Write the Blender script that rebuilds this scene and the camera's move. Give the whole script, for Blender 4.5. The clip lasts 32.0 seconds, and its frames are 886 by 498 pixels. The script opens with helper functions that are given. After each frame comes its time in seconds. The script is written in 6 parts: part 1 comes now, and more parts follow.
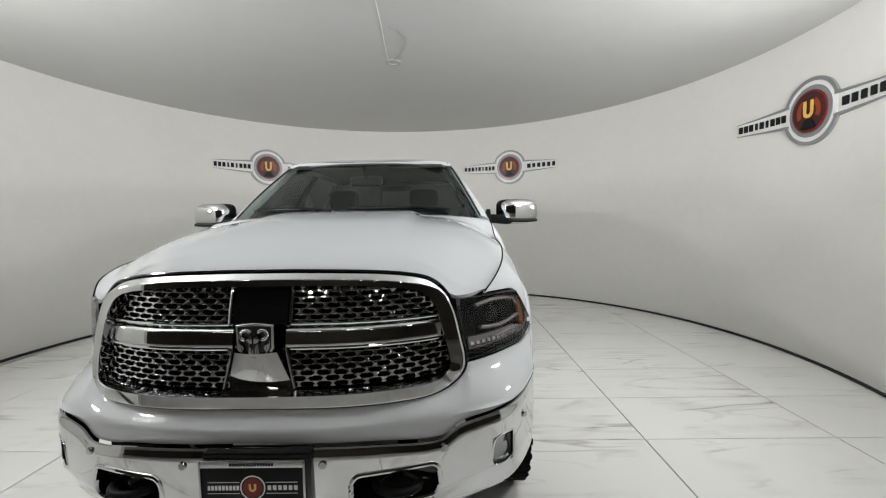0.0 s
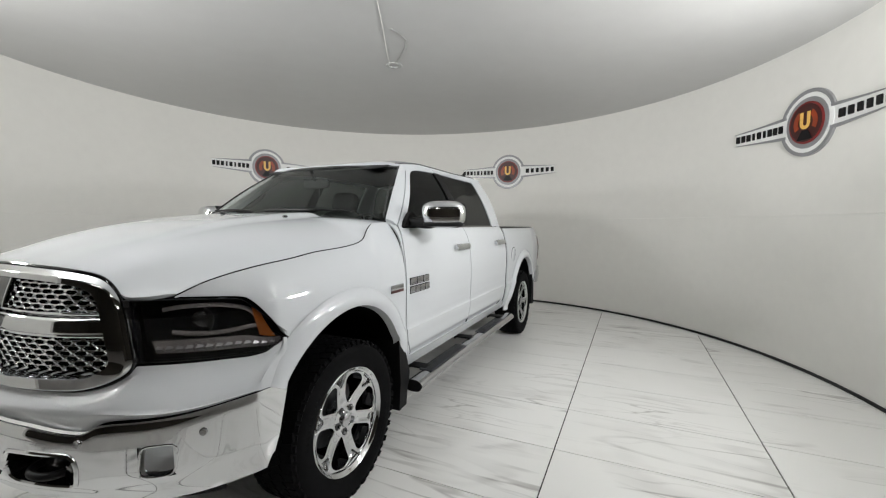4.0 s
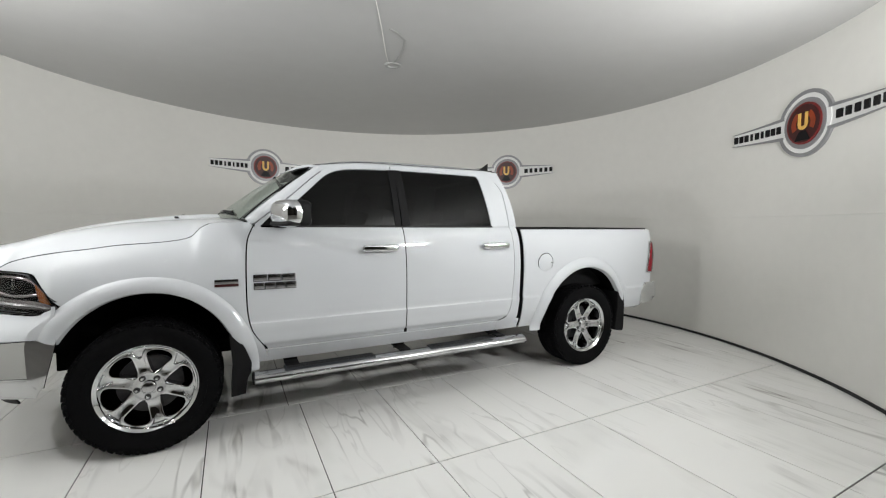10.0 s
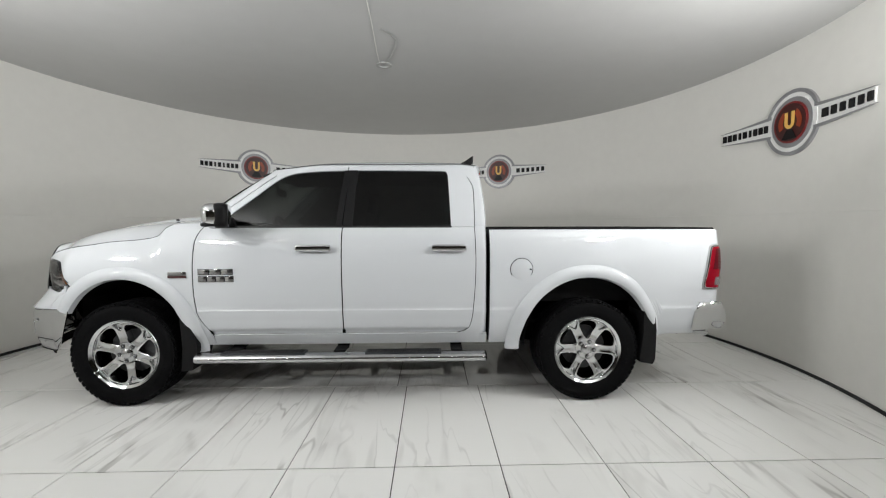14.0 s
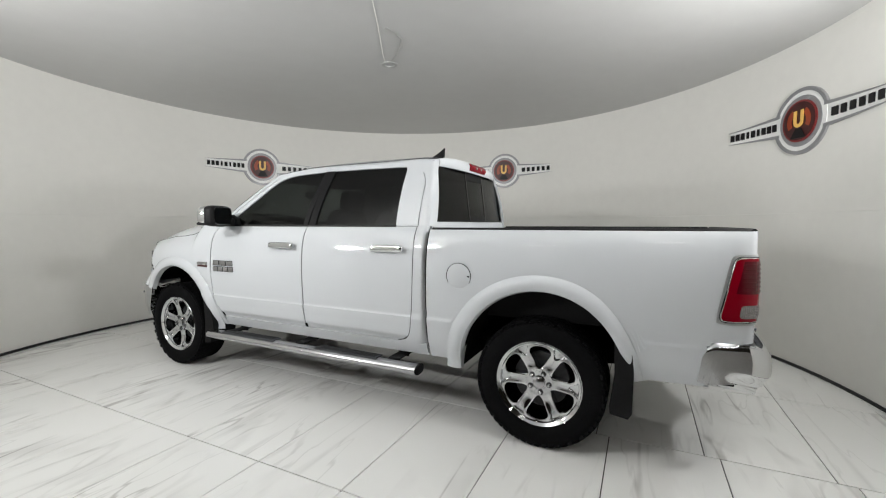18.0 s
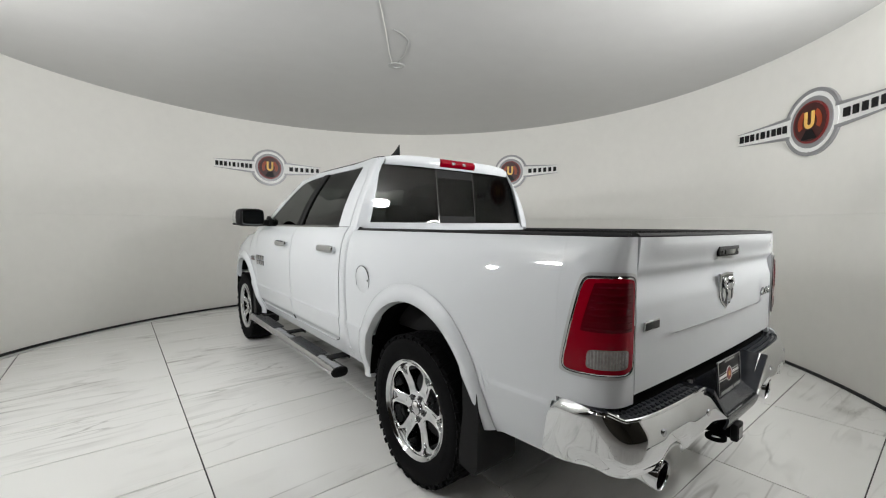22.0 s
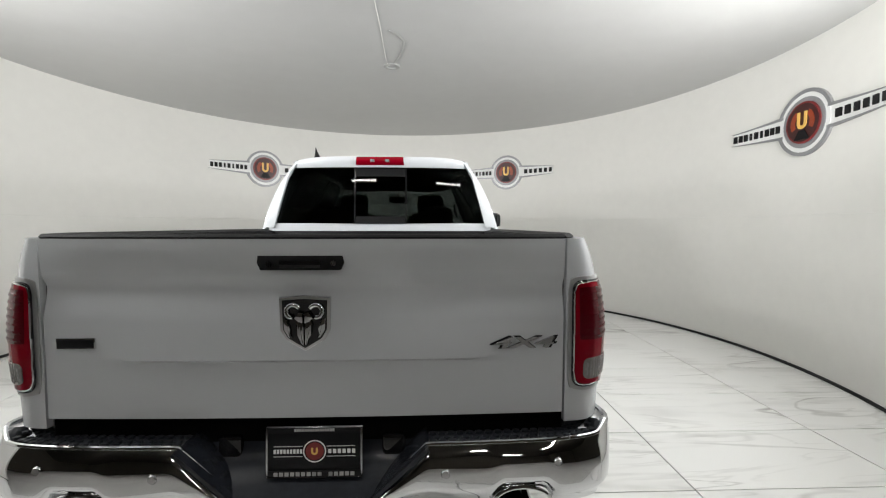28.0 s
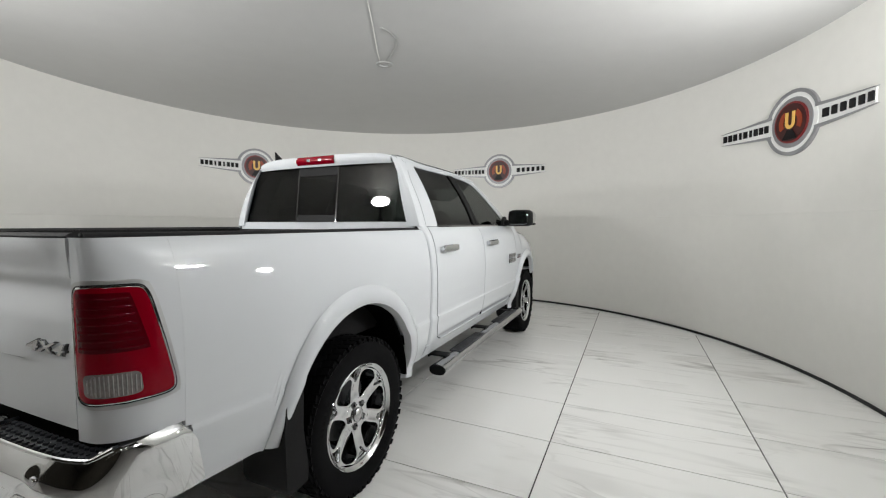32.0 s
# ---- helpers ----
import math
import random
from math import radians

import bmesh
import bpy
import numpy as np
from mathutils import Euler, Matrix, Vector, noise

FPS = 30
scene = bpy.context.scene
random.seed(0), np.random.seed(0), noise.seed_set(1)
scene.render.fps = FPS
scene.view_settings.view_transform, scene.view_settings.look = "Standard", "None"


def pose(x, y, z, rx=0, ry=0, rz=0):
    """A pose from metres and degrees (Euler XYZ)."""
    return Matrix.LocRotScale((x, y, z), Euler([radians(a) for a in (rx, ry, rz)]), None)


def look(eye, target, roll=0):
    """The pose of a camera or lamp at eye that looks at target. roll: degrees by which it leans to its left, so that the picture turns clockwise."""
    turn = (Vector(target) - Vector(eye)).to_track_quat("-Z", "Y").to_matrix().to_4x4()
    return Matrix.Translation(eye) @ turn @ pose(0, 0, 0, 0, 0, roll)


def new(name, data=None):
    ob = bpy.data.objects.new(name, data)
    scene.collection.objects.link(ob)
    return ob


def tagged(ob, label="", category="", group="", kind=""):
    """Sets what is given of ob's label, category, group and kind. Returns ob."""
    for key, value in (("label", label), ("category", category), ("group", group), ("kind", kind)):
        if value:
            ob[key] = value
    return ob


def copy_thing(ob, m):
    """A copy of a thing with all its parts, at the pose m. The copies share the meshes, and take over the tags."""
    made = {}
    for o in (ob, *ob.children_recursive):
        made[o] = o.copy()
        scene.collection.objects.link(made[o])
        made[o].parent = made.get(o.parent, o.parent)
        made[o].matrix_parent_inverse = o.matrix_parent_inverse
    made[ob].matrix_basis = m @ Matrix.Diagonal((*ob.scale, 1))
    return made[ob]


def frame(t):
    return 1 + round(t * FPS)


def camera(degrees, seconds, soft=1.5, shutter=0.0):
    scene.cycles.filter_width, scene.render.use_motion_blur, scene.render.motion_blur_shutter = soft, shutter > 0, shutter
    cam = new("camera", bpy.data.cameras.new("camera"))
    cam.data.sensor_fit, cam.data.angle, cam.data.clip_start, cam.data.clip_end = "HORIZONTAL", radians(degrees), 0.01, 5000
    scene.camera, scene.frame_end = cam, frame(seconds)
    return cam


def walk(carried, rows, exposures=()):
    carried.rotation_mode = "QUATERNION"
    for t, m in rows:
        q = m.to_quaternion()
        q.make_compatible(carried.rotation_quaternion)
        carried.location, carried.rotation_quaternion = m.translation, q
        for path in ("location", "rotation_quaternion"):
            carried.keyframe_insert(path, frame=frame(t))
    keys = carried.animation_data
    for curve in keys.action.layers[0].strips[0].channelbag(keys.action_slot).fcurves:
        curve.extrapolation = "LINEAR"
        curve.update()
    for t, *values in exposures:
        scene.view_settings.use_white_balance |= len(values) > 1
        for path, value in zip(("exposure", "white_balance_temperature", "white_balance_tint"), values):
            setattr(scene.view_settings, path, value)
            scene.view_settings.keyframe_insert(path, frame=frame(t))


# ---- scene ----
# ---- camera ----
EYE = (0.527, -4.079, 1.391)
cam = camera(94.15, 32.0, soft=1.15)


def view(yaw, pitch, roll):
    """The camera's pose at its stand; yaw turns it left, pitch lifts it (degrees)."""
    y, p = radians(yaw), radians(pitch)
    way = Vector((-math.sin(y) * math.cos(p), math.cos(y) * math.cos(p), math.sin(p)))
    return look(EYE, Vector(EYE) + way, roll)


walk(cam, [(t, view(yaw, pitch, roll)) for t, yaw, pitch, roll in (
    (0, 0.25, -3.83, -0.86), (0.5, 0.23, -3.73, -0.73), (1, 0.12, -3.63, -0.57),
    (1.5, 0.09, -3.56, -0.44), (2, -0.03, -3.48, -0.32), (2.5, -0.30, -3.42, -0.15),
    (3, -0.45, -3.39, -0.01), (3.5, -0.26, -3.39, 0.09), (5.5, -0.14, -3.35, 0.53),
    (6, -0.11, -3.43, 0.49), (6.5, -0.31, -3.45, 0.52), (7, -0.46, -3.40, 0.51),
    (7.5, -0.53, -3.33, 0.50), (8, -0.50, -3.35, 0.50), (8.5, -0.40, -3.40, 0.45),
    (9, -0.19, -3.47, 0.29), (9.5, -0.15, -3.37, 0.34), (10, -0.31, -3.37, 0.30),
    (10.5, -0.42, -3.32, 0.25), (11, -0.61, -3.32, 0.16), (11.5, -0.72, -3.34, 0.03),
    (12, -1.02, -3.33, -0.02), (12.5, -1.10, -3.35, -0.05), (13, -1.26, -3.42, -0.00),
    (13.5, -1.38, -3.39, -0.07), (14, -1.31, -3.39, -0.07), (14.5, -1.12, -3.42, -0.01),
    (16.5, -0.73, -3.40, -0.07), (17, -0.74, -3.39, 0.03), (17.5, -0.67, -3.45, -0.03),
    (18, -0.62, -3.49, 0.01), (18.5, -0.60, -3.46, 0.00), (19, -0.72, -3.36, 0.05),
    (19.5, -0.47, -3.39, 0.14), (20, -0.24, -3.42, 0.19), (20.5, -0.13, -3.41, 0.21),
    (21, 0.01, -3.39, 0.20), (21.5, 0.17, -3.37, 0.23), (22, 0.20, -3.37, 0.25),
    (22.5, 0.28, -3.36, 0.16), (23, 0.31, -3.30, 0.08), (23.5, 0.26, -3.32, 0.10),
    (24, 0.11, -3.29, 0.13), (24.5, 0.08, -3.25, 0.10), (25, 0.13, -3.22, 0.07),
    (25.5, 0.23, -3.26, 0.06), (27.5, -0.21, -3.24, 0.07), (28, -0.32, -3.27, 0.05),
    (28.5, -0.50, -3.27, -0.03), (29, -0.53, -3.27, -0.08), (29.5, -0.90, -3.29, -0.06),
    (30, -1.32, -3.36, -0.02), (30.5, -1.30, -3.46, 0.05), (31, -0.98, -3.44, 0.15),
    (31.5, -0.99, -3.44, 0.15), (32, -1.30, -3.47, 0.04),)], exposures=[(0, -0.22), (3, -0.24), (6, -0.26), (8, -0.32), (10, -0.38), (12, -0.42), (13.5, -0.46), (17, -0.28), (19, -0.15), (21, -0.13), (24, -0.15), (26, -0.02), (28, 0.08), (30, -0.06), (32, -0.22)])

# ---- light: two round floodlights beside the opening, strip lamps in the hall behind ----
world = bpy.data.worlds.new("world")
world.use_nodes = True
world.node_tree.nodes["Background"].inputs[0].default_value = (0.55, 0.57, 0.6, 1)
world.node_tree.nodes["Background"].inputs[1].default_value = 0.03
scene.world = world
scene.view_settings.exposure = 0.0


def disc_lamp(eye, target, power, size, colour=(0.99, 1.0, 0.99)):
    lamp = bpy.data.lights.new("floodlight_lamp", "AREA")
    lamp.shape, lamp.size, lamp.size_y, lamp.energy, lamp.color = "ELLIPSE", size, size * 0.6, power, colour
    ob = new("floodlight_lamp", lamp)
    ob.matrix_world = look(eye, target)
    return ob


FLOODS = (((2.78, -2.80, 2.42), 88, 3.0), ((-2.39, -3.15, 2.42), 82, 3.0), ((3.45, -1.86, 1.97), 50, 1.2), ((-3.19, -2.31, 1.97), 46, 1.2))
for eye, power, lift in FLOODS:
    disc_lamp(eye, (0, 0, eye[2] + lift), power, 0.42)


# ---- materials ----
def material(name, colour, rough=0.5, metal=0.0, grain=0.0, scale=20.0, bump=0.0, bump_scale=None, coat=0.0, spec=0.5, rough_var=0.0, detail=4.0):
    """A surface with colour variation at two sizes, and fine relief."""
    m = bpy.data.materials.new(name)
    m.use_nodes = True
    nodes, links = m.node_tree.nodes, m.node_tree.links
    b = nodes["Principled BSDF"]
    b.inputs["Base Color"].default_value = (*colour, 1)
    b.inputs["Roughness"].default_value, b.inputs["Metallic"].default_value = rough, metal
    b.inputs["Coat Weight"].default_value, b.inputs["Coat Roughness"].default_value = coat, 0.03
    b.inputs["Specular IOR Level"].default_value = spec
    coords = nodes.new("ShaderNodeTexCoord")
    if grain:
        fine, large = nodes.new("ShaderNodeTexNoise"), nodes.new("ShaderNodeTexNoise")
        for tex, k in ((fine, scale), (large, scale * 0.13)):
            tex.inputs["Scale"].default_value, tex.inputs["Detail"].default_value = k, detail
            links.new(coords.outputs["Object"], tex.inputs["Vector"])
        both = nodes.new("ShaderNodeMath")
        both.operation = "ADD"
        links.new(fine.outputs["Fac"], both.inputs[0])
        links.new(large.outputs["Fac"], both.inputs[1])
        ramp = nodes.new("ShaderNodeMapRange")
        ramp.inputs["From Min"].default_value, ramp.inputs["From Max"].default_value = 0.6, 1.4
        ramp.inputs["To Min"].default_value, ramp.inputs["To Max"].default_value = 1 - grain, 1 + grain
        links.new(both.outputs[0], ramp.inputs["Value"])
        mix = nodes.new("ShaderNodeVectorMath")
        mix.operation = "SCALE"
        mix.inputs[0].default_value = colour
        links.new(ramp.outputs[0], mix.inputs["Scale"])
        links.new(mix.outputs[0], b.inputs["Base Color"])
        if rough_var:
            rr = nodes.new("ShaderNodeMapRange")
            rr.inputs["From Min"].default_value, rr.inputs["From Max"].default_value = 0.6, 1.4
            rr.inputs["To Min"].default_value, rr.inputs["To Max"].default_value = rough - rough_var, rough + rough_var
            links.new(both.outputs[0], rr.inputs["Value"])
            links.new(rr.outputs[0], b.inputs["Roughness"])
    if bump:
        tex = nodes.new("ShaderNodeTexNoise")
        tex.inputs["Scale"].default_value = bump_scale or scale * 3
        tex.inputs["Detail"].default_value = 3
        links.new(coords.outputs["Object"], tex.inputs["Vector"])
        bp = nodes.new("ShaderNodeBump")
        bp.inputs["Strength"].default_value, bp.inputs["Distance"].default_value = bump, 0.002
        links.new(tex.outputs["Fac"], bp.inputs["Height"])
        links.new(bp.outputs[0], b.inputs["Normal"])
    return m


def glowing(name, colour, strength):
    m = bpy.data.materials.new(name)
    m.use_nodes = True
    b = m.node_tree.nodes["Principled BSDF"]
    b.inputs["Base Color"].default_value = (*colour, 1)
    b.inputs["Emission Color"].default_value = (*colour, 1)
    b.inputs["Emission Strength"].default_value = strength
    return m


def tinted_glass(name, colour, rough=0.0):
    """Thin tinted pane: clear see-through tint under a real gloss."""
    m = bpy.data.materials.new(name)
    m.use_nodes = True
    nodes, links = m.node_tree.nodes, m.node_tree.links
    nodes.remove(nodes["Principled BSDF"])
    clear, gloss, mix, facing = (nodes.new("ShaderNode" + k) for k in ("BsdfTransparent", "BsdfGlossy", "MixShader", "LayerWeight"))
    clear.inputs[0].default_value = (*colour, 1)
    gloss.inputs["Color"].default_value = (1, 1, 1, 1)
    gloss.inputs["Roughness"].default_value = rough
    facing.inputs["Blend"].default_value = 0.5
    power, amount = nodes.new("ShaderNodeMath"), nodes.new("ShaderNodeMath")
    power.operation, amount.operation = "POWER", "MULTIPLY_ADD"
    power.inputs[1].default_value = 5.0
    amount.inputs[1].default_value, amount.inputs[2].default_value = 0.55, 0.022
    links.new(facing.outputs["Facing"], power.inputs[0])
    links.new(power.outputs[0], amount.inputs[0])
    links.new(amount.outputs[0], mix.inputs[0])
    links.new(clear.outputs[0], mix.inputs[1])
    links.new(gloss.outputs[0], mix.inputs[2])
    links.new(mix.outputs[0], nodes["Material Output"].inputs["Surface"])
    return m


def marble(name):
    """Polished white porcelain with grey veins that run a little differently on each tile."""
    m = bpy.data.materials.new(name)
    m.use_nodes = True
    nodes, links = m.node_tree.nodes, m.node_tree.links
    b = nodes["Principled BSDF"]
    b.inputs["Roughness"].default_value = 0.04
    b.inputs["Specular IOR Level"].default_value = 0.5
    coords, info = nodes.new("ShaderNodeTexCoord"), nodes.new("ShaderNodeObjectInfo")
    shift = nodes.new("ShaderNodeVectorMath")
    shift.operation = "SCALE"
    shift.inputs[0].default_value = (37.0, 19.0, 11.0)
    links.new(info.outputs["Random"], shift.inputs["Scale"])
    add = nodes.new("ShaderNodeVectorMath")
    add.operation = "ADD"
    links.new(coords.outputs["Object"], add.inputs[0])
    links.new(shift.outputs[0], add.inputs[1])
    turn = nodes.new("ShaderNodeMapping")
    turn.inputs["Rotation"].default_value = (0, 0, 0.28)
    turn.inputs["Scale"].default_value = (2.6, 0.42, 1.0)
    links.new(add.outputs[0], turn.inputs["Vector"])
    factors = []
    for k, width, strength, seed in ((0.62, 0.012, 0.5, 0.0), (1.5, 0.02, 0.22, 5.0), (0.8, 0.05, 0.2, 2.0)):
        tex = nodes.new("ShaderNodeTexNoise")
        tex.inputs["Scale"].default_value, tex.inputs["Detail"].default_value = k, 3.5
        tex.inputs["Roughness"].default_value, tex.inputs["Distortion"].default_value = 0.5, 0.5 + seed * 0.06
        links.new(turn.outputs[0], tex.inputs["Vector"])
        off = nodes.new("ShaderNodeMath")
        off.operation = "SUBTRACT"
        off.inputs[1].default_value = 0.5
        links.new(tex.outputs["Fac"], off.inputs[0])
        ab = nodes.new("ShaderNodeMath")
        ab.operation = "ABSOLUTE"
        links.new(off.outputs[0], ab.inputs[0])
        rng = nodes.new("ShaderNodeMapRange")
        rng.interpolation_type = "SMOOTHSTEP"
        rng.inputs["From Min"].default_value, rng.inputs["From Max"].default_value = 0.0, width
        rng.inputs["To Min"].default_value, rng.inputs["To Max"].default_value = strength, 0.0
        links.new(ab.outputs[0], rng.inputs["Value"])
        factors.append(rng)
    patch = nodes.new("ShaderNodeTexNoise")
    patch.inputs["Scale"].default_value, patch.inputs["Detail"].default_value = 1.3, 3
    links.new(add.outputs[0], patch.inputs["Vector"])
    gate = nodes.new("ShaderNodeMapRange")
    gate.inputs["From Min"].default_value, gate.inputs["From Max"].default_value = 0.42, 0.62
    links.new(patch.outputs["Fac"], gate.inputs["Value"])
    total = nodes.new("ShaderNodeMath")
    total.operation = "ADD"
    links.new(factors[0].outputs[0], total.inputs[0])
    links.new(factors[1].outputs[0], total.inputs[1])
    soft = nodes.new("ShaderNodeMath")
    soft.operation = "ADD"
    links.new(total.outputs[0], soft.inputs[0])
    links.new(factors[2].outputs[0], soft.inputs[1])
    masked = nodes.new("ShaderNodeMath")
    masked.operation = "MULTIPLY"
    links.new(soft.outputs[0], masked.inputs[0])
    links.new(gate.outputs[0], masked.inputs[1])
    mix = nodes.new("ShaderNodeMix")
    mix.data_type = "RGBA"
    mix.inputs["A"].default_value, mix.inputs["B"].default_value = (0.83, 0.83, 0.815, 1), (0.25, 0.24, 0.23, 1)
    links.new(masked.outputs[0], mix.inputs["Factor"])
    links.new(mix.outputs["Result"], b.inputs["Base Color"])
    return m


M_WALL = material("ivory_wall_paint", (0.76, 0.75, 0.715), 0.6, grain=0.025, scale=9, bump=0.12, bump_scale=120)
M_CEIL = material("grey_stretch_ceiling", (0.5, 0.5, 0.495), 0.4, grain=0.03, scale=5, bump=0.03, bump_scale=6)
M_CEIL_DARK = material("darker_ceiling_grey", (0.4, 0.4, 0.393), 0.5, grain=0.1, scale=9)
M_TILE = marble("white_marble_tile")
M_GROUT = material("dark_grout", (0.035, 0.035, 0.035), 0.9, grain=0.3, scale=60)
M_RUBBER = material("black_rubber", (0.012, 0.012, 0.013), 0.62, grain=0.25, scale=40, bump=0.15, bump_scale=300)
M_TYRE = material("tyre_rubber", (0.0045, 0.0045, 0.005), 0.75, grain=0.3, scale=30, bump=0.2, bump_scale=250, spec=0.06)
M_WHITE = material("white_car_paint", (0.545, 0.565, 0.588), 0.6, grain=0.012, scale=3, coat=1.0, spec=0.15)
M_PAD = material("grey_black_step_rubber", (0.021, 0.0235, 0.029), 0.4, grain=0.2, scale=60, bump=0.2, bump_scale=400)
M_STEP = material("blue_black_moulded_plastic", (0.016, 0.018, 0.023), 0.22, grain=0.2, scale=40, bump=0.1, bump_scale=300, spec=0.4)
M_BEZEL = material("silver_lamp_bezel", (0.42, 0.42, 0.425), 0.3, metal=0.55, grain=0.05, scale=12, coat=0.3)
M_CHROME = material("chrome", (0.68, 0.69, 0.7), 0.05, metal=1.0, grain=0.03, scale=8, rough_var=0.02)
M_WHEEL = material("chrome_wheel_finish", (0.62, 0.63, 0.64), 0.06, metal=1.0, grain=0.06, scale=14, rough_var=0.03)
# mirror colour kept dark, a dark reflection put into the base colour
M_MIRROR = material("dark_mirror_glass", (0.2, 0.21, 0.22), 0.02, metal=1.0, grain=0.02, scale=8)
M_CHROME_SOFT = material("satin_chrome", (0.5, 0.5, 0.51), 0.17, metal=1.0, grain=0.05, scale=12)
M_BLACK = material("black_textured_plastic", (0.0065, 0.0065, 0.007), 0.55, grain=0.2, scale=50, bump=0.3, bump_scale=400, spec=0.16)
M_GLOSS = material("gloss_black_plastic", (0.008, 0.008, 0.009), 0.08, grain=0.2, scale=10, coat=0.5)
M_DARK = material("dark_underbody_metal", (0.003, 0.003, 0.003), 0.85, grain=0.4, scale=15, bump=0.2, spec=0.04)
M_IRON = material("dark_cast_iron", (0.05, 0.05, 0.052), 0.5, metal=0.6, grain=0.3, scale=30)
M_GLASS = tinted_glass("privacy_glass", (0.22, 0.235, 0.23))
M_WIND = tinted_glass("windshield_glass", (0.92, 0.95, 0.93))
M_RED = material("red_lens", (0.2, 0.0004, 0.008), 0.06, grain=0.1, scale=20, coat=0.12, spec=0.2)
M_RED_DARK = material("dark_red_lens", (0.075, 0.0004, 0.004), 0.12, grain=0.1, scale=20, coat=0.2, spec=0.2)
M_CLEAR = material("clear_lens_ribs", (0.4, 0.38, 0.38), 0.12, metal=0.6, grain=0.3, scale=60, coat=1.0)
M_SMOKE = material("smoky_reflector_bowl", (0.25, 0.22, 0.22), 0.15, metal=0.5, grain=0.4, scale=70, coat=0.6)
M_LAMP_GLASS = tinted_glass("headlamp_cover", (0.8, 0.81, 0.82))
M_AMBER = material("amber_reflector", (0.25, 0.07, 0.012), 0.15, grain=0.1, scale=60, coat=0.6)
M_SEAT = material("dark_grey_cloth", (0.014, 0.014, 0.015), 0.85, grain=0.25, scale=80, bump=0.3)
M_SIGN_WHITE = material("white_sign_panel", (0.82, 0.82, 0.81), 0.4, grain=0.015, scale=20)
M_SIGN_GREY = material("grey_sign_metal", (0.3, 0.3, 0.31), 0.35, metal=0.3, grain=0.05, scale=20)
M_SIGN_BLACK = material("black_sign_letter", (0.009, 0.009, 0.01), 0.4, grain=0.1, scale=30, spec=0.2)
M_SIGN_RED = material("dark_red_sign", (0.2, 0.02, 0.02), 0.35, grain=0.15, scale=14)
M_SIGN_MAROON = material("near_black_maroon", (0.05, 0.008, 0.008), 0.35, grain=0.3, scale=14)
M_SIGN_ORANGE = material("orange_sign", (0.3, 0.045, 0.012), 0.35, grain=0.35, scale=9)
M_SIGN_YELLOW = material("yellow_sign", (0.85, 0.52, 0.13), 0.35, grain=0.15, scale=12)
M_HALL = material("dim_hall_wall", (0.066, 0.058, 0.045), 0.8, grain=0.2, scale=4)
M_HALL_FLOOR = material("grey_concrete_floor", (0.5, 0.49, 0.47), 0.3, grain=0.15, scale=6)
M_STRIP = glowing("strip_lamp_glow", (1.0, 0.96, 0.91), 42.0)
M_FLOOD = glowing("floodlight_glow", (1.0, 0.98, 0.95), 20.0)


# ---- mesh helpers ----
def finish(name, bm, mat, parent=None, label="", smooth=40):
    bmesh.ops.recalc_face_normals(bm, faces=bm.faces)
    me = bpy.data.meshes.new(name)
    bm.to_mesh(me)
    bm.free()
    if mat:
        me.materials.append(mat)
    if smooth:
        me.shade_smooth()
        me.set_sharp_from_angle(angle=radians(smooth))
    ob = new(name, me)
    if parent:
        ob.parent = parent
    if label:
        tagged(ob, label)
    return ob


part = finish


def share(ob, parent, m, label=""):
    """Another part on the same mesh."""
    o = new(ob.name.split(".")[0], ob.data)
    o.parent, o.matrix_basis = parent, m
    if label:
        tagged(o, label)
    return o


